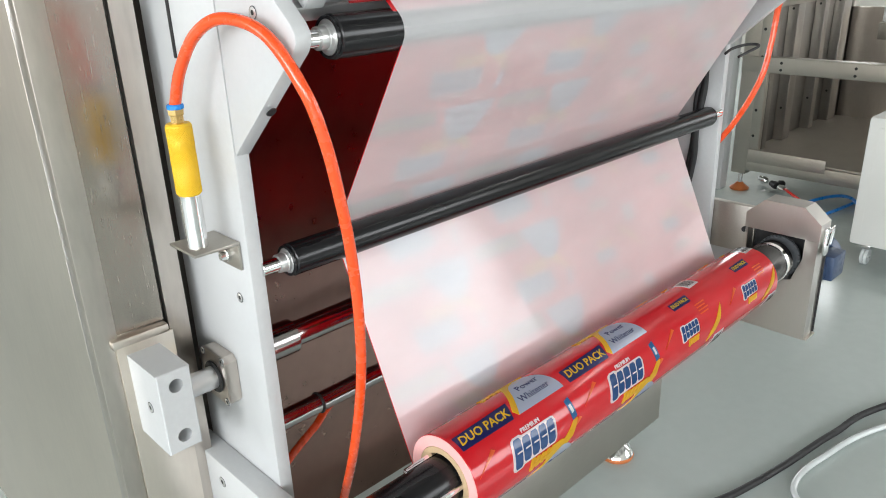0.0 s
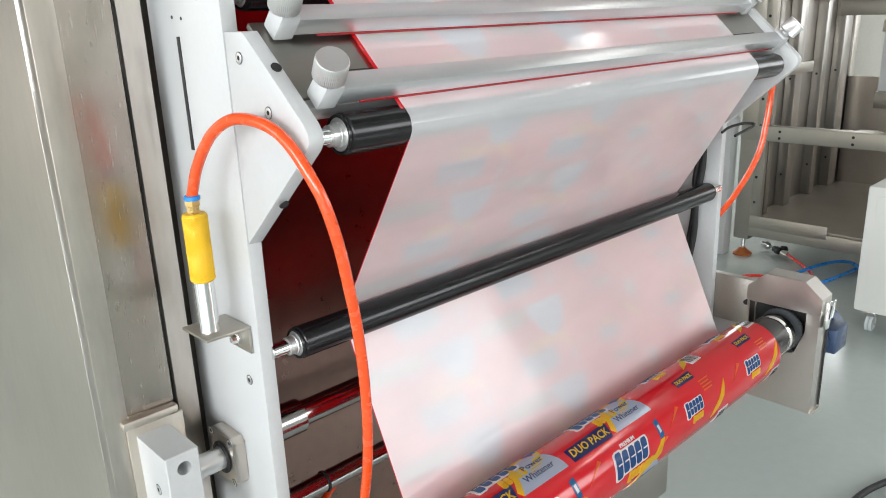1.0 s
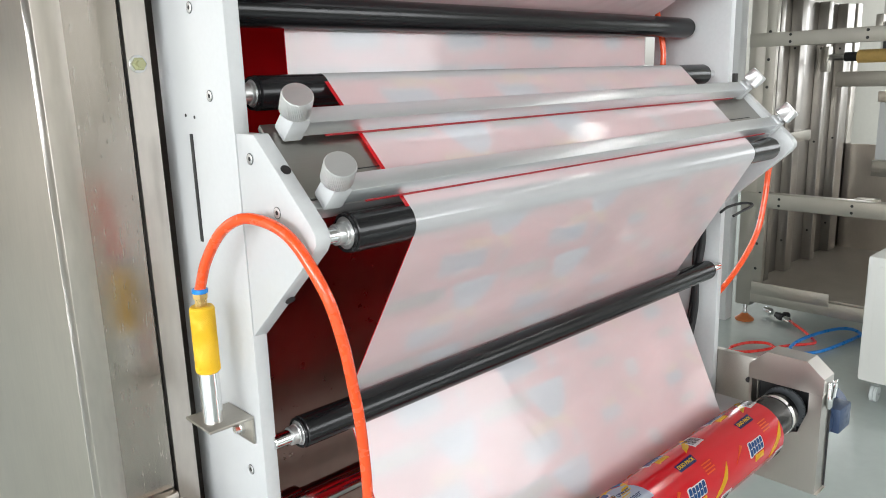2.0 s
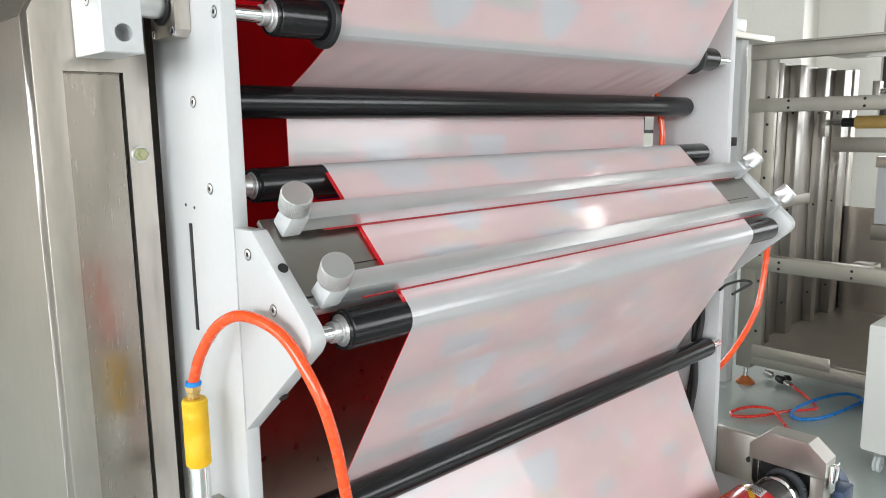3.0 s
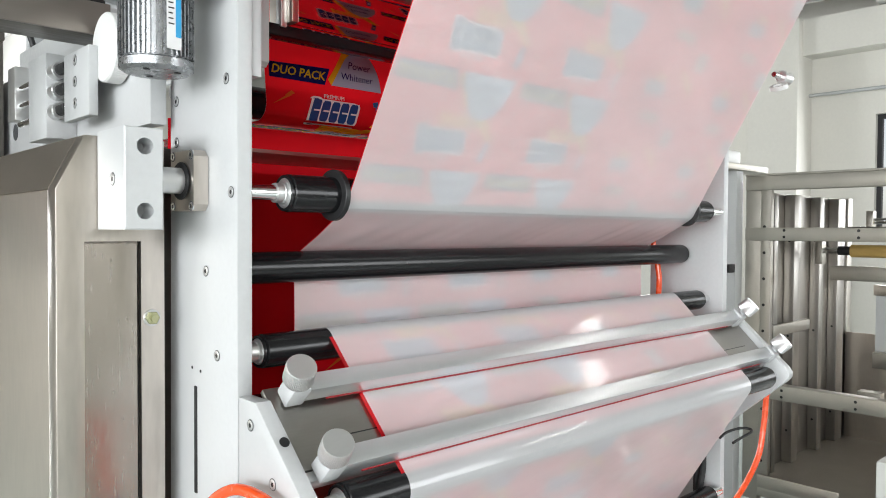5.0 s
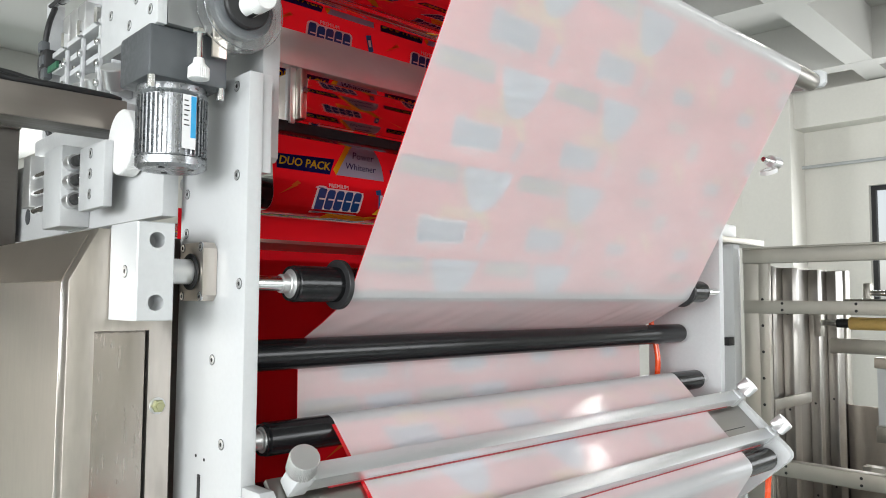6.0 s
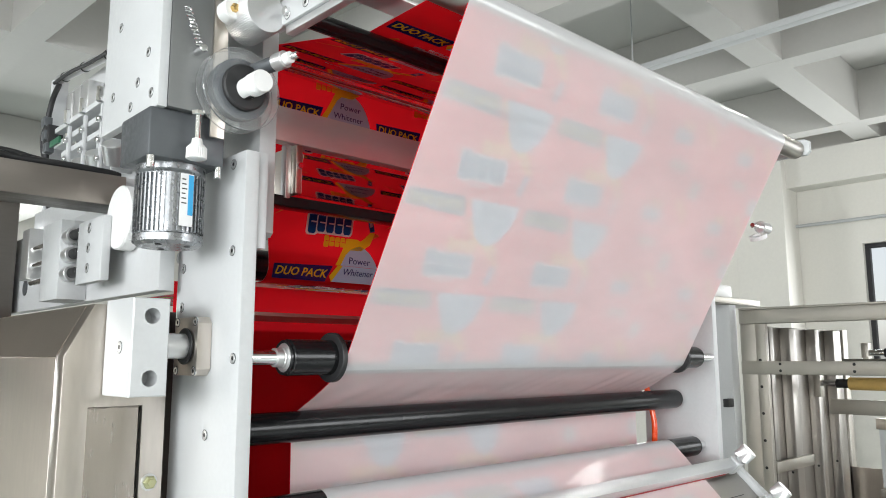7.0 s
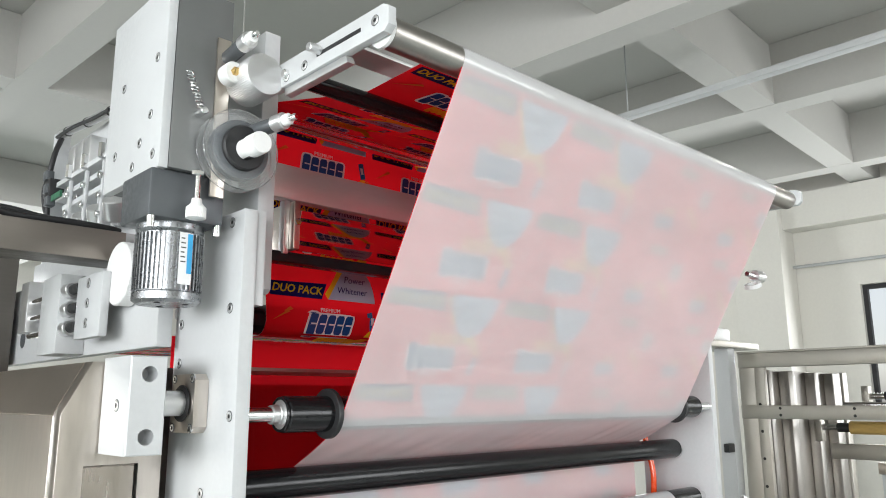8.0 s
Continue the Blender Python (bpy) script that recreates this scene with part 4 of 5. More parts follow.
part("lower_rail", box(0.068, RX - 0.02, 0.490, 0.520, 1.818, 1.834, 0.002), BLACK, machine, "black rail under the polished bar")

# upper plates above the left side plate
part("upper_plate", prism([(0.395, 1.735), (0.600, 1.735), (0.600, 1.862), (0.395, 1.862)], 0.0205, 0.036, 0.001), PLATE, machine, "white-grey upper plate")
part("upper_plate", prism([(0.428, 1.763), (0.435, 1.757), (0.620, 1.757), (0.620, 2.14), (0.428, 2.14)], 0.0405, 0.066, 0.0015), PLATE, machine)
# dark strip added to stand for the shade between side plate and cabinet
part("gap_cover", box(-0.0205, 0.022, 0.590, 0.654, 0.0, 1.66), DARKSTEEL, machine, "dark strip added as the shade in the gap behind the side plate")

# slotted arm and top roller
for x in (0.022, 1.168):
    a = part("slotted_arm", prism([(0.132, 2.021), (0.370, 2.021), (0.370, 2.056), (0.134, 2.056), (0.124, 2.050), (0.124, 2.028)], x, x + 0.012, 0.0015), PLATE, machine,
             "slotted aluminium arm of the top roller")
    part("slot", box(x - 0.0008, x, 0.175, 0.265, 2.036, 2.041), RUBBER, a)
    for y, z in ((0.148, 2.040), (0.293, 2.034), (0.335, 2.032)):
        screw_in(a, (x, y, z), (-1, 0, 0), 0.006, ALU)
    part("arm_rail", prism([(0.205, 2.010), (0.345, 2.010), (0.345, 2.0205), (0.210, 2.0205)], x + 0.004, x + 0.016, 0.001), ALU, a, "thin rail under the slotted arm")
    part("slot_knob", rod((x - 0.018, 0.258, 2.042), (x, 0.258, 2.042), 0.006), ALU, a)
top = part("top_roller", rod((0.040, 0.152, 2.034), (1.165, 0.152, 2.034), 0.0195, 48, 0.002), DULLSTEEL, machine, "bare aluminium top roller")
part("end_cap", ring((0.0345, 0.152, 2.034), (1, 0, 0), 0.006, 0.010, 0.0215, 40), WHITEPL, top)
part("adjuster_rod", rod((1.225, 0.281, 1.895), (1.262, 0.281, 1.895), 0.006), CHROME, machine)
kt = part("adjuster_knob", rod((1.262, 0.281, 1.895), (1.300, 0.281, 1.895), 0.014, 32, 0.002), ALU, machine)
part("adjuster_ring", ring((1.250, 0.281, 1.875), (0.4, 0, -0.9), 0.01, 0.012, 0.019, 32), WHITEPL, kt)

# side beam that runs back from the left plate
beam = part("side_beam", prism([(0.560, 1.688), (0.560, 1.842), (1.80, 1.842), (1.80, 1.688)], -0.034, -0.012, 0.0015), PLATE, machine, "white-grey side beam")
part("beam_hole", turned([(0, 0.016), (0.0008, 0.016)], (-0.0345, 1.21, 1.735), (-1, 0, 0), 28), DARKGREY, beam)
part("guide_block", box(-0.073, -0.060, 0.677, 0.785, 1.708, 1.806, 0.0015), PLATE, beam)
part("guide_block", box(-0.080, -0.0345, 0.850, 0.945, 1.690, 1.822, 0.0015), PLATE, beam)
part("guide_block", box(-0.076, -0.0345, 1.045, 1.090, 1.738, 1.832, 0.0015), ALU, beam)
for z in (1.731, 1.762, 1.793):
    part("guide_rod", rod((-0.0665, 0.785, z), (-0.0665, 1.046, z), 0.0058), CHROME, beam)
    part("bushing", ring((-0.0665, 0.824, z), (0, 1, 0), 0.027, 0.0062, 0.0125, 28), ALU, beam)
    part("bushing_seal", ring((-0.0665, 0.786, z), (0, 1, 0), 0.038, 0.0062, 0.0085, 28), RUBBER, beam)
    screw_in(beam, (-0.073, 0.735, z), (-1, 0, 0), 0.007, ALU)
part("adjusting_nut", turned([(0, 0.016), (0.012, 0.016), (0.020, 0.010)], (-0.052, 1.091, 1.785), (0, 1, 0), 8), CLEARHOSE, beam)
wheel = part("hand_wheel", turned([(0, 0.045), (0.002, 0.048), (0.022, 0.048), (0.024, 0.046)], (-0.036, 0.655, 1.800), (-1, 0, 0), 160, None, True, 0.0008), WHITEPL, beam, "white knurled hand wheel")

# ---- feeder drive above the left plate ----
drive = thing("edge_drive_unit", (-0.06, 0.48, 1.895), "white drive box with geared motor, knobs and springs on the machine", "drive unit")
part("housing", prism([(0.404, 1.897), (0.592, 1.897), (0.592, 2.15), (0.404, 2.15)], -0.112, -0.100, 0.0012), PLATE, drive, "white-grey housing plate")
part("housing_front", box(-0.0995, -0.022, 0.404, 0.590, 1.899, 2.15, 0.0012), GREYPLATE, drive, "grey aluminium housing body")
for y, z in ((0.440, 1.975), (0.470, 1.943), (0.425, 1.918), (0.490, 1.915), (0.555, 1.945), (0.43, 2.05), (0.54, 2.04)):
    screw_in(drive, (-0.112, y, z), (-1, 0, 0), 0.0058, ALU)
MC = (-0.066, 0.462)
gh = part("gear_head", box(-0.117, -0.018, 0.412, 0.505, 1.836, 1.8985, 0.004), DARKGREY, drive, "dark grey gear head")
for x in (-0.111, -0.024):
    part("bolt", rod((x, 0.418, 1.822), (x, 0.418, 1.840), 0.005), CHROME, gh)
bm = bmesh.new()
turned([(0, 0.037), (0.004, 0.0425), (0.013, 0.0425), (0.015, 0.0395), (0.09, 0.0395), (0.094, 0.0425), (0.102, 0.0425)], (*MC, 1.734), (0, 0, 1), 64, bm)
mo = part("motor_body", bm, MOTORGREY, drive, "grey finned motor body")
for k in range(44):
    a = 2 * math.pi * k / 44
    c = Vector((MC[0] + 0.0405 * math.cos(a), MC[1] + 0.0405 * math.sin(a), 1.787))
    part("fin", box(c.x - 0.0025, c.x + 0.0025, c.y - 0.0012, c.y + 0.0012, 1.750, 1.823, 0, None, Euler((0, 0, a))), MOTORGREY, mo)
for dx, dy in ((-0.02, -0.02), (0.016, -0.022), (0.0, 0.02)):
    part("vent", turned([(0, 0.004), (0.0006, 0.004)], (MC[0] + dx, MC[1] + dy, 1.7338), (0, 0, -1), 16), RUBBER, mo)
LA = radians(-84)
lab = Matrix.Translation((MC[0] + 0.0432 * math.cos(LA), MC[1] + 0.0432 * math.sin(LA), 1.790)) @ Matrix.Rotation(LA, 4, "Z")


def on_label(name, u0, u1, v0, v1, h, mat, label=""):
    b = box(0, h, u0, u1, v0, v1)
    bmesh.ops.transform(b, matrix=lab, verts=b.verts)
    part(name, b, mat, mo, label, smooth=False)


on_label("rating_label", -0.011, 0.007, -0.034, 0.032, 0.0006, STICKER, "white and cyan rating label")
on_label("label_band", 0.0, 0.0068, -0.020, 0.031, 0.001, STICKBLUE)
for k in range(6):
    on_label("label_bar", -0.009, -0.002 - 0.001 * (k % 3), -0.006 + 0.006 * k, -0.0045 + 0.006 * k, 0.001, INK_BLACK)
part("adjusting_screw", rod((-0.064, 0.395, 1.856), (-0.064, 0.395, 1.900), 0.0038), CHROME, drive)
part("adjusting_nut", rod((-0.064, 0.395, 1.892), (-0.064, 0.395, 1.8985), 0.008, 6), CHROME, drive)
knob = part("adjusting_knob", turned([(0, 0.010), (0.001, 0.0125), (0.014, 0.0125), (0.020, 0.007), (0.026, 0.006)], (-0.064, 0.395, 1.836), (0, 0, 1), 60, None, True, 0.0008), WHITEPL, drive)
AXLE = (-0.015, 1.934)
for y in (0.398, 0.379):
    disc = part("acrylic_disc", ring((AXLE[0], y, AXLE[1]), (0, -1, 0), 0.0025, 0.012, 0.054, 64), ACRYL, drive, "clear acrylic disc")
    disc.visible_shadow = False
part("belt_strip", box(-0.045, -0.026, 0.399, 0.4035, 1.87, 2.09, 0.001), STEEL, drive)
part("dark_wheel", turned([(0, 0.036), (0.003, 0.040), (0.016, 0.040), (0.018, 0.036)], (AXLE[0], 0.396, AXLE[1]), (0, -1, 0), 48), DARKGREY, drive)
part("dark_wheel", turned([(0, 0.028), (0.002, 0.030), (0.007, 0.030), (0.009, 0.028), (0.009, 0.020)], (AXLE[0], 0.376, AXLE[1]), (0, -1, 0), 48), RUBBER, drive)
wk = part("white_knob", turned([(0, 0.0135), (0.018, 0.0135), (0.0185, 0.0145), (0.040, 0.0145), (0.042, 0.0135)], (AXLE[0], 0.368, AXLE[1] - 0.003), (0, -1, 0), 110, None, True, 0.0005), WHITEPL, drive, "white knurled knob")
part("knob_slot", box(AXLE[0] - 0.003, AXLE[0] + 0.003, 0.350, 0.366, AXLE[1] - 0.0172, AXLE[1] - 0.012), RUBBER, wk)
part("knurled_wheel", turned([(0, 0.027), (0.002, 0.0295), (0.052, 0.0295), (0.055, 0.0275)], (-0.004, 0.402, 2.032), (0.04, -1, 0.02), 150, None, True, 0.0008), ALU, drive, "knurled aluminium wheel")
bush = part("white_bush", turned([(0, 0.013), (0.002, 0.0145), (0.020, 0.0145), (0.022, 0.013)], (-0.034, 0.392, 2.034), (0, -1, 0), 36), WHITEPL, drive)
part("bush_bolt", turned([(0, 0.006), (0.004, 0.006), (0.005, 0.004)], (-0.034, 0.370, 2.034), (0, -1, 0), 6), BRASS, bush)
for s, d in ((Vector((-0.030, 0.400, 2.064)), Vector((-0.05, -1, 0.05))), (Vector((0.000, 0.385, 1.962)), Vector((0.22, -1, 0.06)))):
    d = d.normalized()
    pin = part("spring_plunger", turned([(0, 0.0098), (0.046, 0.0098), (0.048, 0.008)], s, d, 28), DARKGREY, drive)
    part("plunger_ring", ring(s + d * 0.046, d, 0.018, 0.004, 0.0112, 28), ALU, pin)
    part("plunger_collar", turned([(0, 0.0075), (0.009, 0.0075), (0.010, 0.006)], s + d * 0.064, d, 24), WHITEPL, pin)
    part("plunger_tip", turned([(0, 0.0045), (0.010, 0.0045), (0.012, 0.003)], s + d * 0.073, d, 16), CHROME, pin)
coil = [(-0.086 + 0.00034 * k + 0.0045 * math.cos(k * 1.2), 0.393 + 0.0045 * math.sin(k * 1.2), 2.028 - 0.00085 * k) for k in range(60)]
part("tension_spring", hose(coil, 0.001, 2, 6), CHROME, drive)
part("spring_stud", rod((-0.066, 0.404, 1.976), (-0.066, 0.382, 1.976), 0.005), CHROME, drive)
part("steel_wire", hose([(-0.030, 0.36, 2.072), (-0.031, 0.36, 2.16), (-0.032, 0.36, 2.4)], 0.0008, 3, 6), CHROME, drive)

# ---- valve bank on the beam behind ----
bank = thing("valve_bank", (-0.05, 0.8, 1.843), "aluminium bracket with small valve slides and cables behind the drive", "valve bank")
part("post", box(-0.070, -0.040, 1.020, 1.034, 1.8425, 2.125, 0.001), PLATE, bank)
part("back_plate", box(-0.040, -0.036, 0.60, 1.019, 1.8425, 2.10, 0.001), PLATE, bank)
part("top_rod", rod((-0.060, 1.020, 2.125), (-0.060, 0.66, 2.085), 0.0085), ALU, bank)
for k, (y0, y1, z) in enumerate(((0.66, 0.93, 1.985), (0.63, 0.93, 1.955), (0.58, 0.88, 1.928))):
    sl = part("slide", box(-0.085, -0.041, y0, y1, z, z + 0.010, 0.001), PLATE, bank)
    for y in (y0 + 0.05, y1 - 0.05):
        part("slide_bolt", rod((-0.075, y, z + 0.010), (-0.075, y, z + 0.022), 0.006, 12), CHROME, sl)
for k in range(3):
    y = 0.62 + 0.075 * k
    v = part("valve", turned([(0, 0.017), (0.002, 0.0185), (0.034, 0.0185), (0.036, 0.016)], (-0.075, y, 1.868), (-0.35, -0.5, 0.8), 28), ALU, bank)
    part("valve_plate", box(-0.075, -0.041, y + 0.020, y + 0.026, 1.860, 1.927, 0.001), PLATE, v)
    part("valve_screw", rod((-0.072, y + 0.030, 1.905), (-0.072, y + 0.044, 1.905), 0.006, 12), CHROME, v)
for k in range(3):
    part("valve_block", box(-0.070, -0.041, 0.80 + 0.045 * k, 0.835 + 0.045 * k, 2.005, 2.065, 0.002), ALU, bank)
part("sensor", box(-0.090, -0.060, 0.960, 0.995, 1.972, 2.012, 0.003), RUBBER, bank, "small black sensor")
part("cable", hose([(-0.060, 1.015, 2.115), (-0.075, 1.000, 2.07), (-0.080, 1.006, 2.01), (-0.078, 1.000, 1.95), (-0.078, 1.005, 1.90), (-0.065, 1.0, 1.85)], 0.0055), RUBBER, bank, "black cable")
part("cable", hose([(-0.078, 1.003, 2.03), (-0.085, 1.015, 2.0), (-0.082, 1.012, 1.96), (-0.074, 0.998, 1.93)], 0.003), RUBBER, bank)
for u in (0.12, 0.45, 0.80):
    c = Vector((-0.060, 1.020, 2.125)).lerp(Vector((-0.060, 0.66, 2.085)), u)
    part("cable_tie", ring(c, (0, -0.36, -0.04), 0.004, 0.0085, 0.0098, 20), RUBBER, bank)
part("cable", hose([(-0.072, 1.005, 2.112), (-0.073, 0.90, 2.106), (-0.072, 0.80, 2.094), (-0.074, 0.70, 2.084)], 0.0035), RUBBER, bank, "grey-black cable tied to the rod")
for k in range(3):
    y = 0.655 + 0.085 * k
    part("bracket_post", box(-0.092, -0.086, y - 0.004, y + 0.004, 1.862, 1.975, 0.001), PLATE, bank)
    for z in (1.880, 1.912, 1.948):
        part("bracket_screw", rod((-0.092, y, z), (-0.098, y, z), 0.0058, 12), CHROME, bank)
    part("coupling_nut", rod((-0.088, y + 0.022, 1.985), (-0.088, y + 0.022, 2.012), 0.0062, 6), CHROME, bank)
for y, z in ((0.985, 2.020), (0.975, 1.990), (0.962, 1.962)):
    part("connector", box(-0.094, -0.078, y - 0.012, y + 0.010, z - 0.010, z + 0.010, 0.002), DARKGREY, bank, "small dark cable connector")
part("circuit_strip", box(-0.090, -0.086, 0.885, 0.940, 1.958, 1.970), GREENBOARD, bank, "narrow green circuit strip")
part("mounting_foot", box(-0.080, -0.036, 0.60, 1.04, 1.800, 1.842, 0.001), PLATE, bank)
bank.location += Vector((0.049, 0.154, 0.0427))

# ---- stainless cabinet behind the left plate ----
cab = thing("machine_cabinet", (-0.09, 1.0, 0.0), "brushed stainless steel machine cabinet with a recessed front panel", "cabinet")
CX0, CX1, CY = -0.155, -0.022, 0.545
part("front_frame", prism([(CX0, 0.0), (-0.1235, 0.0), (-0.1235, 1.534), (-0.0520, 1.534), (-0.0520, 0.0), (CX1, 0.0), (CX1, 1.664), (-0.121, 1.664), (CX0, 1.597)], CY, CY + 0.03, 0.001, "y"),
     FRAMESTEEL, cab, "stainless front frame")
part("panel_joint", box(-0.1235, -0.0561, CY + 0.010, CY + 0.0118, 1.5305, 1.5338), RUBBER, cab)
part("panel_joint", box(-0.1234, -0.1222, CY + 0.010, CY + 0.0118, 0.852, 1.530), DARKSTEEL, cab)
part("recessed_panel", box(-0.1232, -0.0560, CY + 0.006, CY + 0.010, 0.852, 1.5335), PANELSTEEL, cab, "recessed stainless panel")
part("panel_gap", box(-0.0558, -0.0523, CY + 0.012, CY + 0.014, 0.852, 1.5335), RUBBER, cab)
random.seed(9)
bead = [(-0.1225 + 0.0665 * k / 22, CY + 0.0055 + random.uniform(-0.0006, 0.0006), 1.5318 + random.uniform(-0.0009, 0.0004)) for k in range(23)]
part("weld_bead", hose(bead, 0.0012, 3, 8), BROWNSTEEL, cab, "grimy weld bead along the top of the panel")
part("weld_ledge", box(-0.135, -0.056, CY - 0.010, CY + 0.012, 0.838, 0.851, 0.003), STEEL, cab, "welded steel ledge")
part("lower_panel", box(-0.130, -0.050, CY - 0.006, CY - 0.001, 0.08, 0.8375, 0.001), STEEL, cab)
part("washer", ring((-0.0395, CY - 0.0002, 1.433), (0, -1, 0), 0.0012, 0.004, 0.0112, 28), ALU, cab)
part("hex_bolt", turned([(0.0012, 0.0088), (0.0055, 0.0088), (0.0068, 0.0072), (0.0068, 0.005), (0.009, 0.0045)], (-0.0395, CY - 0.0005, 1.433), (0, -1, 0), 6), GREENSTEEL, cab, "yellowish zinc bolt")
part("side_panel", box(CX0, CX0 + 0.004, CY + 0.031, 2.6, 0.0, 1.596, 0.001), STEEL, cab, "large stainless side panel")
part("sloping_hood", prism([(CX0, 1.597), (CX0 + 0.002, 1.5965), (-0.119, 1.663), (-0.121, 1.664)], CY + 0.031, 2.6, 0.0, "y"), STEEL, cab, "sloping stainless hood")
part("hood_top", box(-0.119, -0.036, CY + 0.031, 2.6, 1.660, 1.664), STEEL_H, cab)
part("inner_side", box(-0.034, -0.030, CY + 0.031, 2.6, 0.0, 1.659), STEEL, cab)
tank = thing("steel_hopper", (-0.4, 1.6, 1.665), "dark steel hopper tray on top of the machine cabinet", "hopper")
part("body", box(-1.6, -0.045, 1.25, 2.1, 1.6645, 1.93, 0.004), DARKSTEEL, tank, "dark steel hopper body")
part("rim", box(-1.6, -0.045, 1.238, 1.2495, 1.915, 1.94, 0.003), DARKSTEEL, tank)
xbeam = thing("cross_beam", (-0.4, 0.71, 1.82), "brownish steel cross beam with cables, beside the machine beam", "beam")
part("web_plate", box(-1.6, -0.0345, 0.700, 0.705, 1.826, 1.873, 0.001), BROWNSTEEL, xbeam, "brownish brushed steel plate")
part("bottom_flange", box(-1.6, -0.0345, 0.7052, 0.78, 1.826, 1.831, 0.001), DARKSTEEL, xbeam)
solid("black_cable", hose([(-1.5, 0.712, 1.879), (-0.5, 0.712, 1.880), (-0.25, 0.710, 1.8835), (-0.19, 0.713, 1.879), (-0.12, 0.711, 1.8795), (-0.06, 0.712, 1.878), (-0.04, 0.715, 1.876)], 0.0055), RUBBER,
      "black cables lying along the steel cross beam", "cable")
solid("black_cable", hose([(-1.5, 0.722, 1.881), (-0.4, 0.722, 1.884), (-0.22, 0.722, 1.890), (-0.16, 0.720, 1.884), (-0.11, 0.722, 1.880), (-0.05, 0.724, 1.872)], 0.0045), RUBBER,
      "black cables lying along the steel cross beam", "cable")

# ---- yellow pneumatic cylinder on its bracket ----
cyl = thing("air_muffler", (-0.05, 0.52, 0.96), "yellow knurled air fitting on a chrome stem and steel bracket", "air fitting")
AX = (-0.044, 0.428)
part("bracket", box(-0.062, -0.0008, 0.404, 0.470, 0.984, 0.988, 0.001), STEEL_H, cyl, "bent steel bracket")
part("bracket_lip", box(-0.0045, -0.0008, 0.404, 0.460, 0.950, 0.9839, 0.001), STEEL_H, cyl)
part("bracket_bolt", turned([(0, 0.0085), (0.005, 0.0085), (0.006, 0.006), (0.012, 0.005), (0.012, 0.002)], (-0.0046, 0.430, 0.966), (-1, 0, 0), 6), CHROME, cyl)
part("chrome_stem", rod((*AX, 0.9885), (*AX, 1.058), 0.0126, 36), CHROME, cyl)
kn = bmesh.new()
turned([(0, 0.0128), (0.002, 0.0146), (0.084, 0.0146), (0.086, 0.0130)], (*AX, 1.056), (0, 0, 1), 48, kn)
yk = part("yellow_sleeve", kn, YELLOW, cyl, "yellow knurled sleeve")
kr = bmesh.new()
for hand in (1, -1):
    for k in range(34):
        pts = []
        for j in range(17):
            a = 2 * math.pi * k / 34 + hand * j * 0.33
            pts.append((AX[0] + 0.0147 * math.cos(a), AX[1] + 0.0147 * math.sin(a), 1.059 + j * 0.00495))
        hose(pts, 0.00055, 1, 4, kr)
tagged(part("knurling", kr, YELLOW, yk), kind="stuff")
part("brass_fitting", turned([(0, 0.008), (0.010, 0.008), (0.011, 0.0095), (0.018, 0.0095)], (*AX, 1.141), (0, 0, 1), 6), BRASS, cyl)
part("blue_collet", rod((*AX, 1.158), (*AX, 1.164), 0.0098), BLUEHOSE, cyl)
solid("orange_air_hose", hose([(*AX, 1.162), (-0.042, 0.405, 1.203), (-0.036, 0.368, 1.243), (-0.027, 0.322, 1.260), (-0.016, 0.263, 1.246), (-0.004, 0.223, 1.194),
                               (0.010, 0.216, 1.141), (0.024, 0.220, 1.082), (0.040, 0.230, 1.012), (0.055, 0.245, 0.917), (0.068, 0.271, 0.807),
                               (0.078, 0.315, 0.676), (0.085, 0.362, 0.564), (0.09, 0.42, 0.42), (0.10, 0.50, 0.25)], 0.0066, 10, 16), ORANGE, "bright orange pneumatic hose looping from the fitting", "hose")
solid("orange_air_hose", hose([(1.262, 0.285, 1.225), (1.29, 0.30, 1.21), (1.302, 0.318, 1.178), (1.296, 0.322, 1.10), (1.279, 0.330, 1.019), (1.272, 0.380, 0.912), (1.262, 0.46, 0.80)], 0.0066, 10, 16), ORANGE,
      "bright orange pneumatic hose beside the far side plate", "hose")
solid("orange_air_hose", hose([(1.14, 0.56, 1.66), (1.145, 0.535, 1.56), (1.150, 0.516, 1.475), (1.150, 0.512, 1.40), (1.15, 0.54, 1.2)], 0.0066, 8, 16), ORANGE,
      "bright orange pneumatic hose hanging inside the frame", "hose")
solid("orange_air_hose", hose([(0.70, 0.54, 0.612), (0.45, 0.54, 0.612), (0.26, 0.54, 0.612), (0.19, 0.53, 0.604), (0.151, 0.52, 0.586), (0.132, 0.52, 0.575), (0.084, 0.52, 0.543), (0.05, 0.525, 0.50), (0.04, 0.53, 0.25)], 0.0066, 8, 16), ORANGE,
      "bright orange pneumatic hose low behind the roll", "hose")
solid("black_cable_loop", hose([(1.16, 0.330, 1.085), (1.19, 0.325, 1.092), (1.222, 0.318, 1.10), (1.236, 0.327, 1.103), (1.226, 0.345, 1.103), (1.19, 0.358, 1.098), (1.16, 0.36, 1.09)], 0.003, 8, 10), RUBBER,
      "thin black cable loop beside the side plate", "cable")

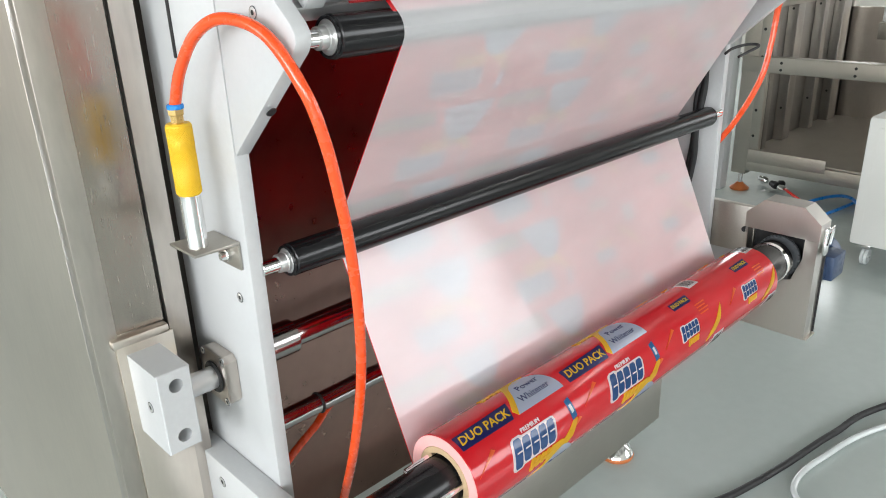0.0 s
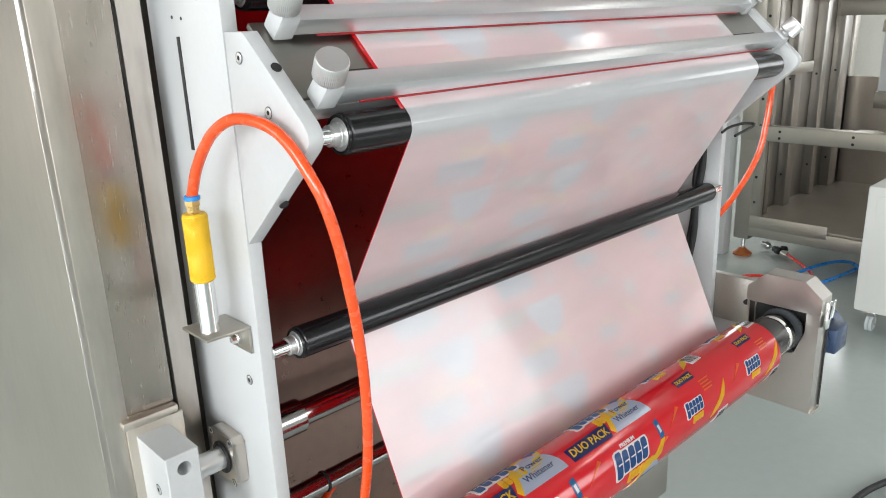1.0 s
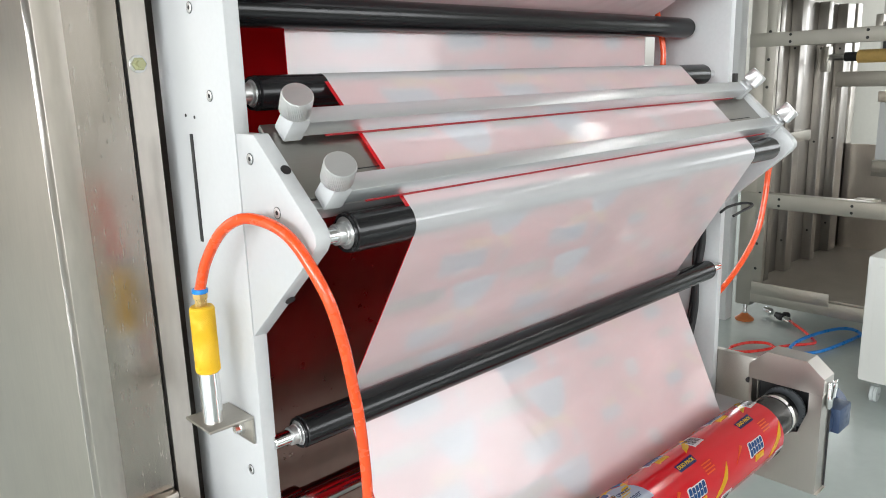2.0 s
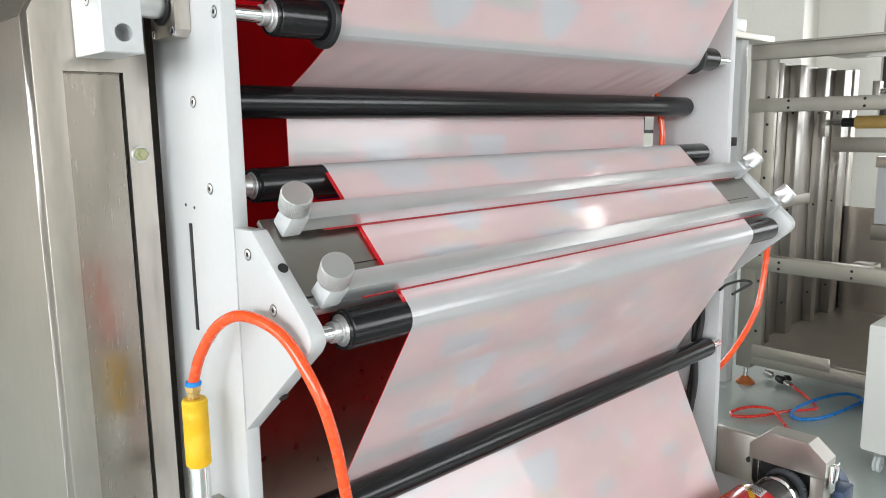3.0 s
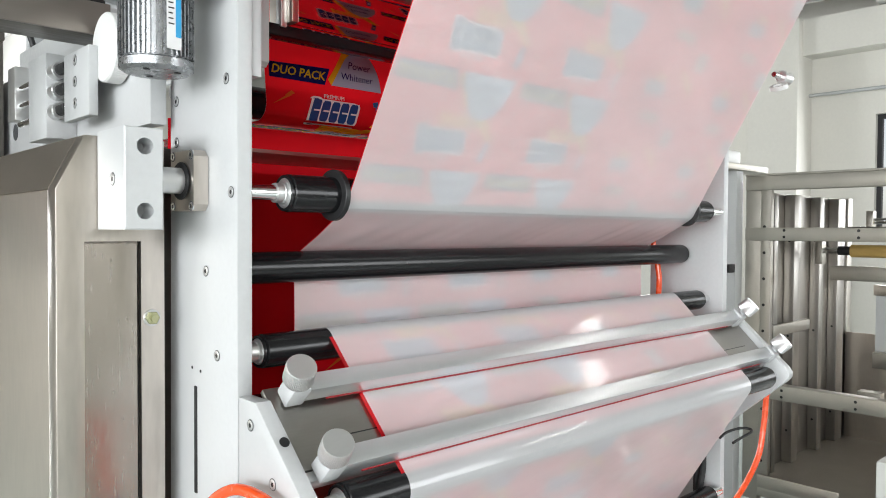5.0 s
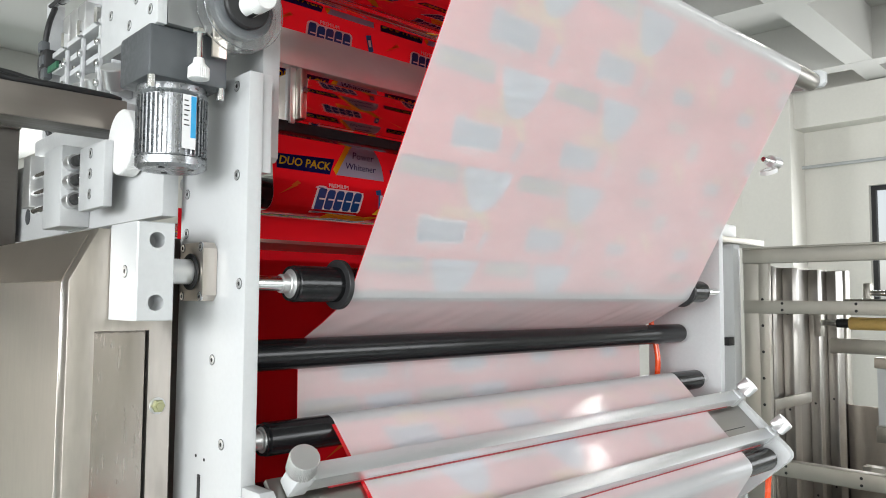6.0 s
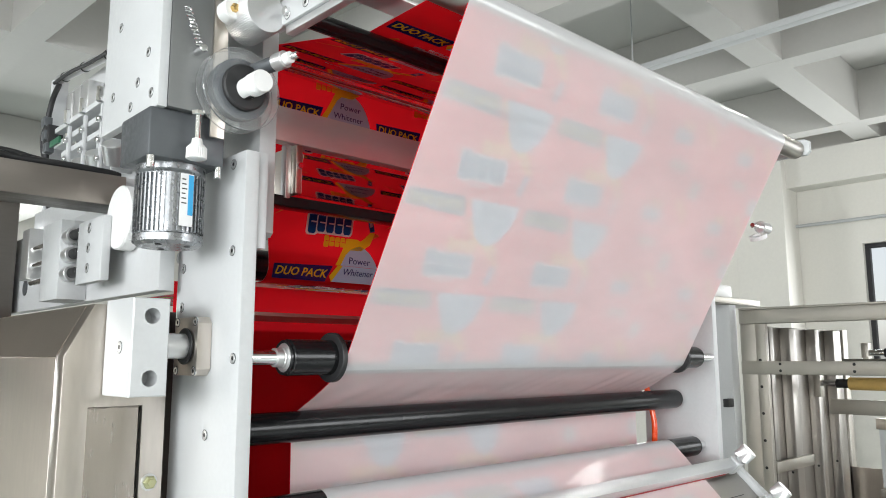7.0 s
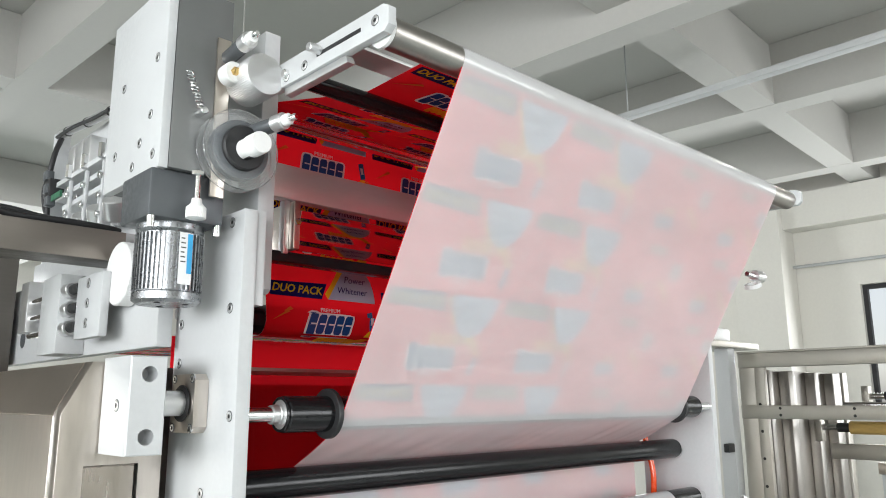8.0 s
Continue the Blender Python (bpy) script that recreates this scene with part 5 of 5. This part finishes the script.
# ---- drive box at the far end of the roll ----
gb = thing("roll_drive_box", (1.25, 0.2, 0.45), "stainless chain guard box with a blue geared motor", "drive box")
GX0, GX1 = 1.205, 1.256
shell = bmesh.new()
gpoly = [(0.128, 0.462), (0.278, 0.462), (0.290, 0.475), (0.290, 0.735), (0.252, 0.770), (0.166, 0.770), (0.128, 0.738)]
lower = [(0.128, 0.462), (0.278, 0.462), (0.290, 0.475), (0.290, 0.700), (0.284, 0.700), (0.284, 0.650), (0.262, 0.605), (0.212, 0.590), (0.175, 0.60), (0.156, 0.655), (0.156, 0.700), (0.128, 0.700)]
part("guard_body", prism(lower, GX0, GX0 + 0.002, 0.0), GUARDSTEEL, gb, "brushed stainless guard")
part("guard_body", prism([(0.128, 0.462), (0.131, 0.462), (0.131, 0.700), (0.128, 0.700)], GX0 + 0.002, GX1, 0), GUARDSTEEL, gb)
part("guard_back", prism(gpoly, GX1, GX1 + 0.002, 0), STEEL, gb)
part("guard_bottom", box(GX0 + 0.002, GX1, 0.122, 0.278, 0.462, 0.465), STEEL, gb)
part("guard_side", box(GX0 + 0.002, GX1, 0.287, 0.290, 0.475, 0.700), STEEL, gb)
lid_poly = [(0.126, 0.701), (0.292, 0.701), (0.292, 0.736), (0.253, 0.772), (0.165, 0.772), (0.126, 0.739)]
part("guard_lid", prism(lid_poly, GX0 - 0.001, GX1 + 0.003, 0.0), GUARDSTEEL, gb, "hinged stainless lid", smooth=False)
tw = bmesh.new()
turned([(0, 0.044), (0.006, 0.044)], (GX0 + 0.008, *ROLL_C), (1, 0, 0), 40, tw)
for k in range(34):
    a = 2 * math.pi * k / 34
    box(GX0 + 0.008, GX0 + 0.014, ROLL_C[0] + 0.046 * math.cos(a) - 0.0025, ROLL_C[0] + 0.046 * math.cos(a) + 0.0025,
        ROLL_C[1] + 0.046 * math.sin(a) - 0.0035, ROLL_C[1] + 0.046 * math.sin(a) + 0.0035, 0, tw, Euler((a, 0, 0)))
part("chain_wheel", tw, DARKGREY, gb)
# black sheet added for the shade deep in the guard's opening
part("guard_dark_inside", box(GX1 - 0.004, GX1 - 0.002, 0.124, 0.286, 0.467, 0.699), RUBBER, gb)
latch = part("latch", box(GX0 + 0.018, GX0 + 0.040, 0.117, 0.1258, 0.665, 0.728, 0.003), CHROME, gb, "bright toggle latch")
part("latch_loop", hose([(GX0 + 0.022, 0.115, 0.69), (GX0 + 0.022, 0.111, 0.73), (GX0 + 0.036, 0.111, 0.73), (GX0 + 0.036, 0.115, 0.69)], 0.002, 4, 8), CHROME, latch)
part("hinge", rod((GX0 + 0.004, 0.296, 0.690), (GX0 + 0.05, 0.296, 0.690), 0.006), RUBBER, gb)
bmot = part("motor", turned([(0, 0.05), (0.004, 0.056), (0.05, 0.056), (0.055, 0.048), (0.11, 0.048), (0.115, 0.052), (0.15, 0.052), (0.155, 0.046)],
                            (GX1 + 0.006, 0.190, 0.60), (1, 0, 0), 44), MOTORBLUE, gb, "blue painted geared motor")
part("terminal_box", box(GX1 + 0.05, GX1 + 0.12, 0.120, 0.155, 0.575, 0.635, 0.004), MOTORBLUE, bmot)
part("mounting_plate", box(RX + 0.021, RX + 0.04, 0.285, 0.42, 0.60, 0.735, 0.002), STEEL_H, gb)

# ---- background: stainless machine frame ----
BX = 3.58
fr = thing("stainless_machine_frame", (4.1, 0.6, 0.0), "open stainless steel machine frame with shelves and posts", "frame")
for y0, y1, x0 in ((1.345, 1.430, BX), (-0.52, -0.43, BX), (1.345, 1.430, BX + 1.3), (-0.52, -0.43, BX + 1.3)):
    p = part("post", box(x0, x0 + 0.08, y0, y1, 0.10, 1.7745, 0.004), STEEL_H, fr)
    part("foot_stem", rod((x0 + 0.04, (y0 + y1) / 2, 0.03), (x0 + 0.04, (y0 + y1) / 2, 0.0998), 0.012), CHROME, p)
    part("foot_pad", turned([(0, 0.05), (0.008, 0.052), (0.025, 0.03), (0.04, 0.015)], (x0 + 0.04, (y0 + y1) / 2, 0), (0, 0, 1), 32), COPPERFOOT, p, "orange-brown levelling foot")
flange = part("post_flange", box(BX - 0.003, BX + 0.03, 1.290, 1.3445, 0.21, 1.7745, 0.002), STEEL_H, fr)
for k in range(10):
    part("hole", turned([(0, 0.008), (0.0006, 0.008)], (BX - 0.0032, 1.325, 0.32 + 0.14 * k), (-1, 0, 0), 10), RUBBER, flange)
for z0, z1 in ((0.66, 0.74), (1.505, 1.575), (1.775, 1.85)):
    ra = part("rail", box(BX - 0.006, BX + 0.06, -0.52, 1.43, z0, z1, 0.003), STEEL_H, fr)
    if z0 < 1.7:
        for k in range(5):
            for dz in (0.02, 0.055):
                part("hole", turned([(0, 0.0075), (0.0006, 0.0075)], (BX - 0.0065, 1.22 - 0.36 * k, z0 + dz), (-1, 0, 0), 10), RUBBER, ra)
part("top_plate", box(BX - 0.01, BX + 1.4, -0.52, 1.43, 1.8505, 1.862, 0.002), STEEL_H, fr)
part("bottom_shelf", box(BX + 0.002, BX + 1.38, -0.43, 1.3945, 0.20, 0.212, 0.002), STEEL_H, fr, "stainless bottom shelf")
part("bottom_rail", box(BX - 0.006, BX + 0.05, -0.43, 1.344, 0.125, 0.20, 0.003), STEEL_H, fr)
part("bottom_lip", box(BX - 0.010, BX - 0.0062, 0.93, 1.34, 0.175, 0.245, 0.001), STEEL_H, fr)
ir = part("inner_rail", box(BX + 0.45, BX + 0.50, -0.43, 1.15, 1.285, 1.365, 0.003), STEEL_H, fr)
part("inner_rail", box(BX + 0.75, BX + 0.80, -0.43, 1.02, 1.19, 1.25, 0.003), STEEL, fr)
part("inner_rail", box(BX + 0.75, BX + 0.80, -0.43, 1.02, 0.77, 0.86, 0.003), STEEL_H, fr)
part("inner_shelf", box(BX + 0.801, BX + 1.29, -0.43, 1.02, 0.77, 0.78), STEEL_H, fr)
part("back_sheet", box(BX + 0.80, BX + 0.805, -0.43, 1.02, 0.861, 1.189), PLATE, fr, "pale grey sheet")
part("back_sheet", box(BX + 1.30, BX + 1.305, -0.43, 1.394, 0.2125, 0.90), STEEL, fr)
part("inner_bracket", box(BX + 0.60, BX + 0.68, 0.93, 1.05, 0.56, 0.655, 0.003), STEEL_H, fr)
part("side_sheet", box(BX + 0.08, BX + 1.30, 1.395, 1.40, 0.19, 1.77), DULLSTEEL, fr)
for x0, w in ((0.15, 0.05), (0.42, 0.09), (0.80, 0.06), (1.10, 0.12)):
    rb = part("rib", box(BX + x0, BX + x0 + w, 1.335, 1.394, 0.2125, 1.765, 0.003), DULLSTEEL, fr)
    for z in (0.4, 0.95, 1.5):
        part("hole", turned([(0, 0.007), (0.0006, 0.007)], (BX + x0 - 0.0002, 1.365, z), (-1, 0, 0), 10), RUBBER, rb)
part("cross_rail", box(BX + 0.10, BX + 0.60, 1.31, 1.334, 0.98, 1.04, 0.003), STEEL_H, fr)
for dx, y0, z in ((0.66, 1.20, 1.445), (0.95, 1.02, 1.62)):
    rl = part("winding_tube", rod((BX + dx, y0 - 0.09, z), (BX + dx, -0.35, z), 0.036, 32), TUBE, fr, "yellow kraft tube on a bar")
    part("tube_bar", rod((BX + dx, y0 + 0.06, z), (BX + dx, -0.42, z), 0.018, 24), CHROME, rl)
    part("tube_chuck", rod((BX + dx, y0 - 0.02, z), (BX + dx, y0 - 0.088, z), 0.026, 24), RUBBER, rl)
    part("tube_bracket", box(BX + dx - 0.03, BX + dx + 0.03, y0 + 0.06, y0 + 0.10, z - 0.08, z + 0.06, 0.003), STEEL_H, rl)
part("cross_tube", rod((BX + 0.80, 1.18, 1.57), (BX + 0.80, -0.4, 1.57), 0.016, 24), CHROME, fr)
random.seed(4)
bm = bmesh.new()
for k in range(16):
    c = Vector((BX + 0.90 + random.uniform(-0.06, 0.10), 0.55 + random.uniform(-0.22, 0.20), 0.785 + 0.035 + random.uniform(0, 0.05)))
    m = Matrix.Translation(c) @ Euler((random.uniform(0, 3), random.uniform(0, 3), random.uniform(0, 3))).to_matrix().to_4x4() @ Matrix.Diagonal((0.05, 0.035, 0.02, 1))
    vs = bmesh.ops.create_icosphere(bm, subdivisions=1, radius=1.0, matrix=m)["verts"]
    for v in vs:
        v.co += Vector((random.uniform(-1, 1), random.uniform(-1, 1), random.uniform(-1, 1))) * 0.008
        v.co.z = max(v.co.z, 0.7805)
tagged(part("crumpled_paper", bm, PAPER, smooth=False), "crumpled pale paper scraps on the frame shelf", "paper", kind="stuff")
sh = thing("shelf_stand", (3.5, 1.56, 0.0), "stainless shelf plate on a post behind the frame", "shelf")
part("plate", box(BX - 0.30, BX + 0.30, 1.44, 1.68, 1.885, 1.92, 0.003), STEEL_H, sh)
part("post", box(BX - 0.05, BX + 0.03, 1.46, 1.54, 0.0, 1.8845, 0.003), PLATE, sh)
part("control_block", box(BX - 0.12, BX - 0.051, 1.46, 1.49, 1.33, 1.375, 0.004), RUBBER, sh)
fb = solid("foam_block", box(BX - 0.22, BX + 0.0, 1.46, 1.64, 1.9205, 1.99, 0.012), WHITEPL, "white foam block on a shelf plate", "foam block")

# ---- white cabinet on castors ----
wc = thing("white_cabinet", (3.1, 0.25, 0.0), "cream-white metal cabinet on grey swivel castors", "cabinet")
part("body", box(2.87, 3.35, -0.10, 0.556, 0.100, 0.640, 0.012), CREAM, wc)
part("door_panel", box(2.866, 2.872, -0.06, 0.516, 0.135, 0.600, 0.002), CREAM, wc)
for x in (2.93, 3.29):
    for y in (-0.04, 0.498):
        ca = part("castor", turned([(0, 0.032), (0.003, 0.036), (0.011, 0.036), (0.014, 0.030), (0.017, 0.036), (0.025, 0.036), (0.028, 0.032)], (x, y - 0.014, 0.0362), (0, 1, 0), 32),
                  CLEARHOSE, wc, "pale grey twin castor wheel")
        part("fork", box(x - 0.024, x + 0.024, y - 0.020, y + 0.020, 0.073, 0.0995, 0.004), CHROME, ca)
        part("axle", rod((x, y - 0.018, 0.0362), (x, y + 0.018, 0.0362), 0.006), CHROME, ca)

# ---- hoses and cables on the floor ----
solid("blue_air_hose", hose([(4.1, 0.78, 0.012), (3.78, 0.80, 0.012), (3.52, 0.835, 0.012), (3.34, 0.875, 0.012), (3.25, 0.941, 0.012), (3.275, 0.991, 0.016), (3.38, 1.003, 0.02), (3.508, 0.986, 0.022),
                             (3.64, 0.95, 0.024), (3.732, 0.899, 0.026), (3.725, 0.83, 0.03), (3.64, 0.76, 0.024), (3.45, 0.62, 0.012), (3.2, 0.42, 0.012)], 0.0085, 10, 12), BLUEHOSE,
      "blue pneumatic hose looped on the floor", "hose")
solid("red_air_hose", hose([(3.68, 1.16, 0.03), (3.623, 1.11, 0.03), (3.589, 1.044, 0.014), (3.50, 0.965, 0.012), (3.452, 0.938, 0.012), (3.40, 0.965, 0.012), (3.321, 1.023, 0.012), (3.22, 1.07, 0.012),
                            (3.164, 1.096, 0.012), (3.10, 1.14, 0.012), (3.07, 1.19, 0.012), (3.11, 1.222, 0.012), (3.199, 1.197, 0.016), (3.237, 1.142, 0.024), (3.24, 1.075, 0.028),
                            (3.18, 1.007, 0.016), (3.067, 0.921, 0.012), (2.85, 0.83, 0.012)], 0.0075, 10, 12), REDHOSE,
      "red pneumatic hose looped and kinked on the floor", "hose")
fit = thing("air_coupling", (3.7, 1.2, 0.0), "black and silver pneumatic couplings lying on the floor", "air fitting")
for c, d, mat in (((3.66, 1.15, 0.024), (0.6, 0.7, 0.0), CHROME), ((3.71, 1.21, 0.024), (0.5, 0.8, 0.05), RUBBER), ((3.76, 1.29, 0.026), (0.3, 0.9, 0.1), CHROME), ((3.78, 1.20, 0.024), (-0.7, 0.6, 0.0), RUBBER)):
    part("coupling", turned([(0, 0.012), (0.008, 0.020), (0.030, 0.022), (0.036, 0.015), (0.055, 0.017), (0.062, 0.011)], c, d, 12), mat, fit)
for line, r in (([(1.203, 0.405, 1.16), (1.190, 0.415, 1.08), (1.198, 0.420, 1.00), (1.186, 0.425, 0.92), (1.196, 0.43, 0.84), (1.188, 0.44, 0.74), (1.19, 0.46, 0.60)], 0.008),
                ([(1.200, 0.430, 1.17), (1.206, 0.425, 1.06), (1.196, 0.435, 0.98), (1.205, 0.44, 0.88), (1.198, 0.45, 0.76), (1.203, 0.46, 0.60)], 0.006)):
    solid("hanging_cable", hose(line, r, 8, 10), RUBBER, "black cable hanging inside the far side plate", "cable", "", "cables inside the side plate")
solid("black_floor_cable", hose([(1.00, 0.27, 0.012), (1.155, 0.213, 0.012), (1.35, 0.17, 0.012), (1.58, 0.13, 0.012), (1.85, 0.06, 0.012), (2.6, -0.3, 0.012)], 0.0095, 10, 12), RUBBER,
      "thick black cable lying on the floor", "cable")
solid("clear_floor_hose", hose([(1.20, -0.05, 0.012), (1.22, 0.06, 0.012), (1.29, 0.12, 0.012), (1.45, 0.11, 0.012), (1.75, 0.02, 0.012), (2.4, -0.35, 0.012)], 0.0085, 10, 12), CLEARHOSE,
      "clear plastic hose lying on the floor", "hose")


# ---- movement ----
# The web is drawn one print length at a time, with a rest between two draws.
REST_MARK = START[6] + 0.034 + 0.012
# (start, end, share of a print length)
DRAWS = [(0.02, 1.0, 1.0), (2.75, 3.78, 1.0), (6.83, 7.0, 0.42), (7.08, 7.5, 0.58)]


def drawn(t):
    """Print lengths drawn by the time t, eased at both ends."""
    total = 0.0
    for a, b, share in DRAWS:
        u = min(1.0, max(0.0, (t - a) / (b - a)))
        total += share * u * u * (3 - 2 * u)
    return total


def wound_pose(s):
    """Pose of a strip that is still wound into the roll, at the length s along the web."""
    a = a0 + (s - START[0]) / ROLL_R
    up = Vector((0, math.sin(a), -math.cos(a)))
    out = Vector((0, math.cos(a), math.sin(a)))
    m = Matrix((Vector((1, 0, 0)), up, out)).transposed().to_4x4()
    m.translation = Vector((0, ROLL_C[0], ROLL_C[1])) + out * 0.047
    return m


def motions():
    times = sorted({round(0.1 * k, 2) for k in range(81)} | {round(0.05 * k, 2) for k in range(161) if any(a < 0.05 * k < b for a, b, _ in DRAWS)})
    # roll turns about the x axis as the film is drawn off its back
    rows = []
    for t in times:
        turn = math.degrees(drawn(t) * PERIOD / ROLL_R)
        rows.append((t, pose(0.6, *ROLL_C, turn, 0, 0)))
    walk(roll, rows)
    templates = [strip_template(k) for k in range(len(STRIP_MID))]
    low = int(-REST_MARK / PERIOD) - 7
    high = int((LENGTH[-1] - REST_MARK) / PERIOD) + 1
    for k in range(low, high):
        for which in range(len(templates)):
            s_of = [REST_MARK + (k + drawn(t)) * PERIOD - STRIP_MID[which] for t in times]
            if s_of[-1] < START[0] - 0.04 or s_of[0] > LENGTH[-1] - 0.05:
                continue
            rows = []
            for t, s in zip(times, s_of):
                m = wound_pose(s) if s < START[0] - 0.016 else web_pose(round(min(s, LENGTH[-1] - 0.04), 5), STRIP_HALF[which]).copy()
                m.translation += m.to_3x3() @ Vector((0, 0, 0.0011))
                rows.append((t, m))
            strip = copy_thing(templates[which], rows[0][1])
            walk(strip, rows)
    for tpl in templates:
        for ob in (*tpl.children_recursive, tpl):
            bpy.data.objects.remove(ob)


motions()
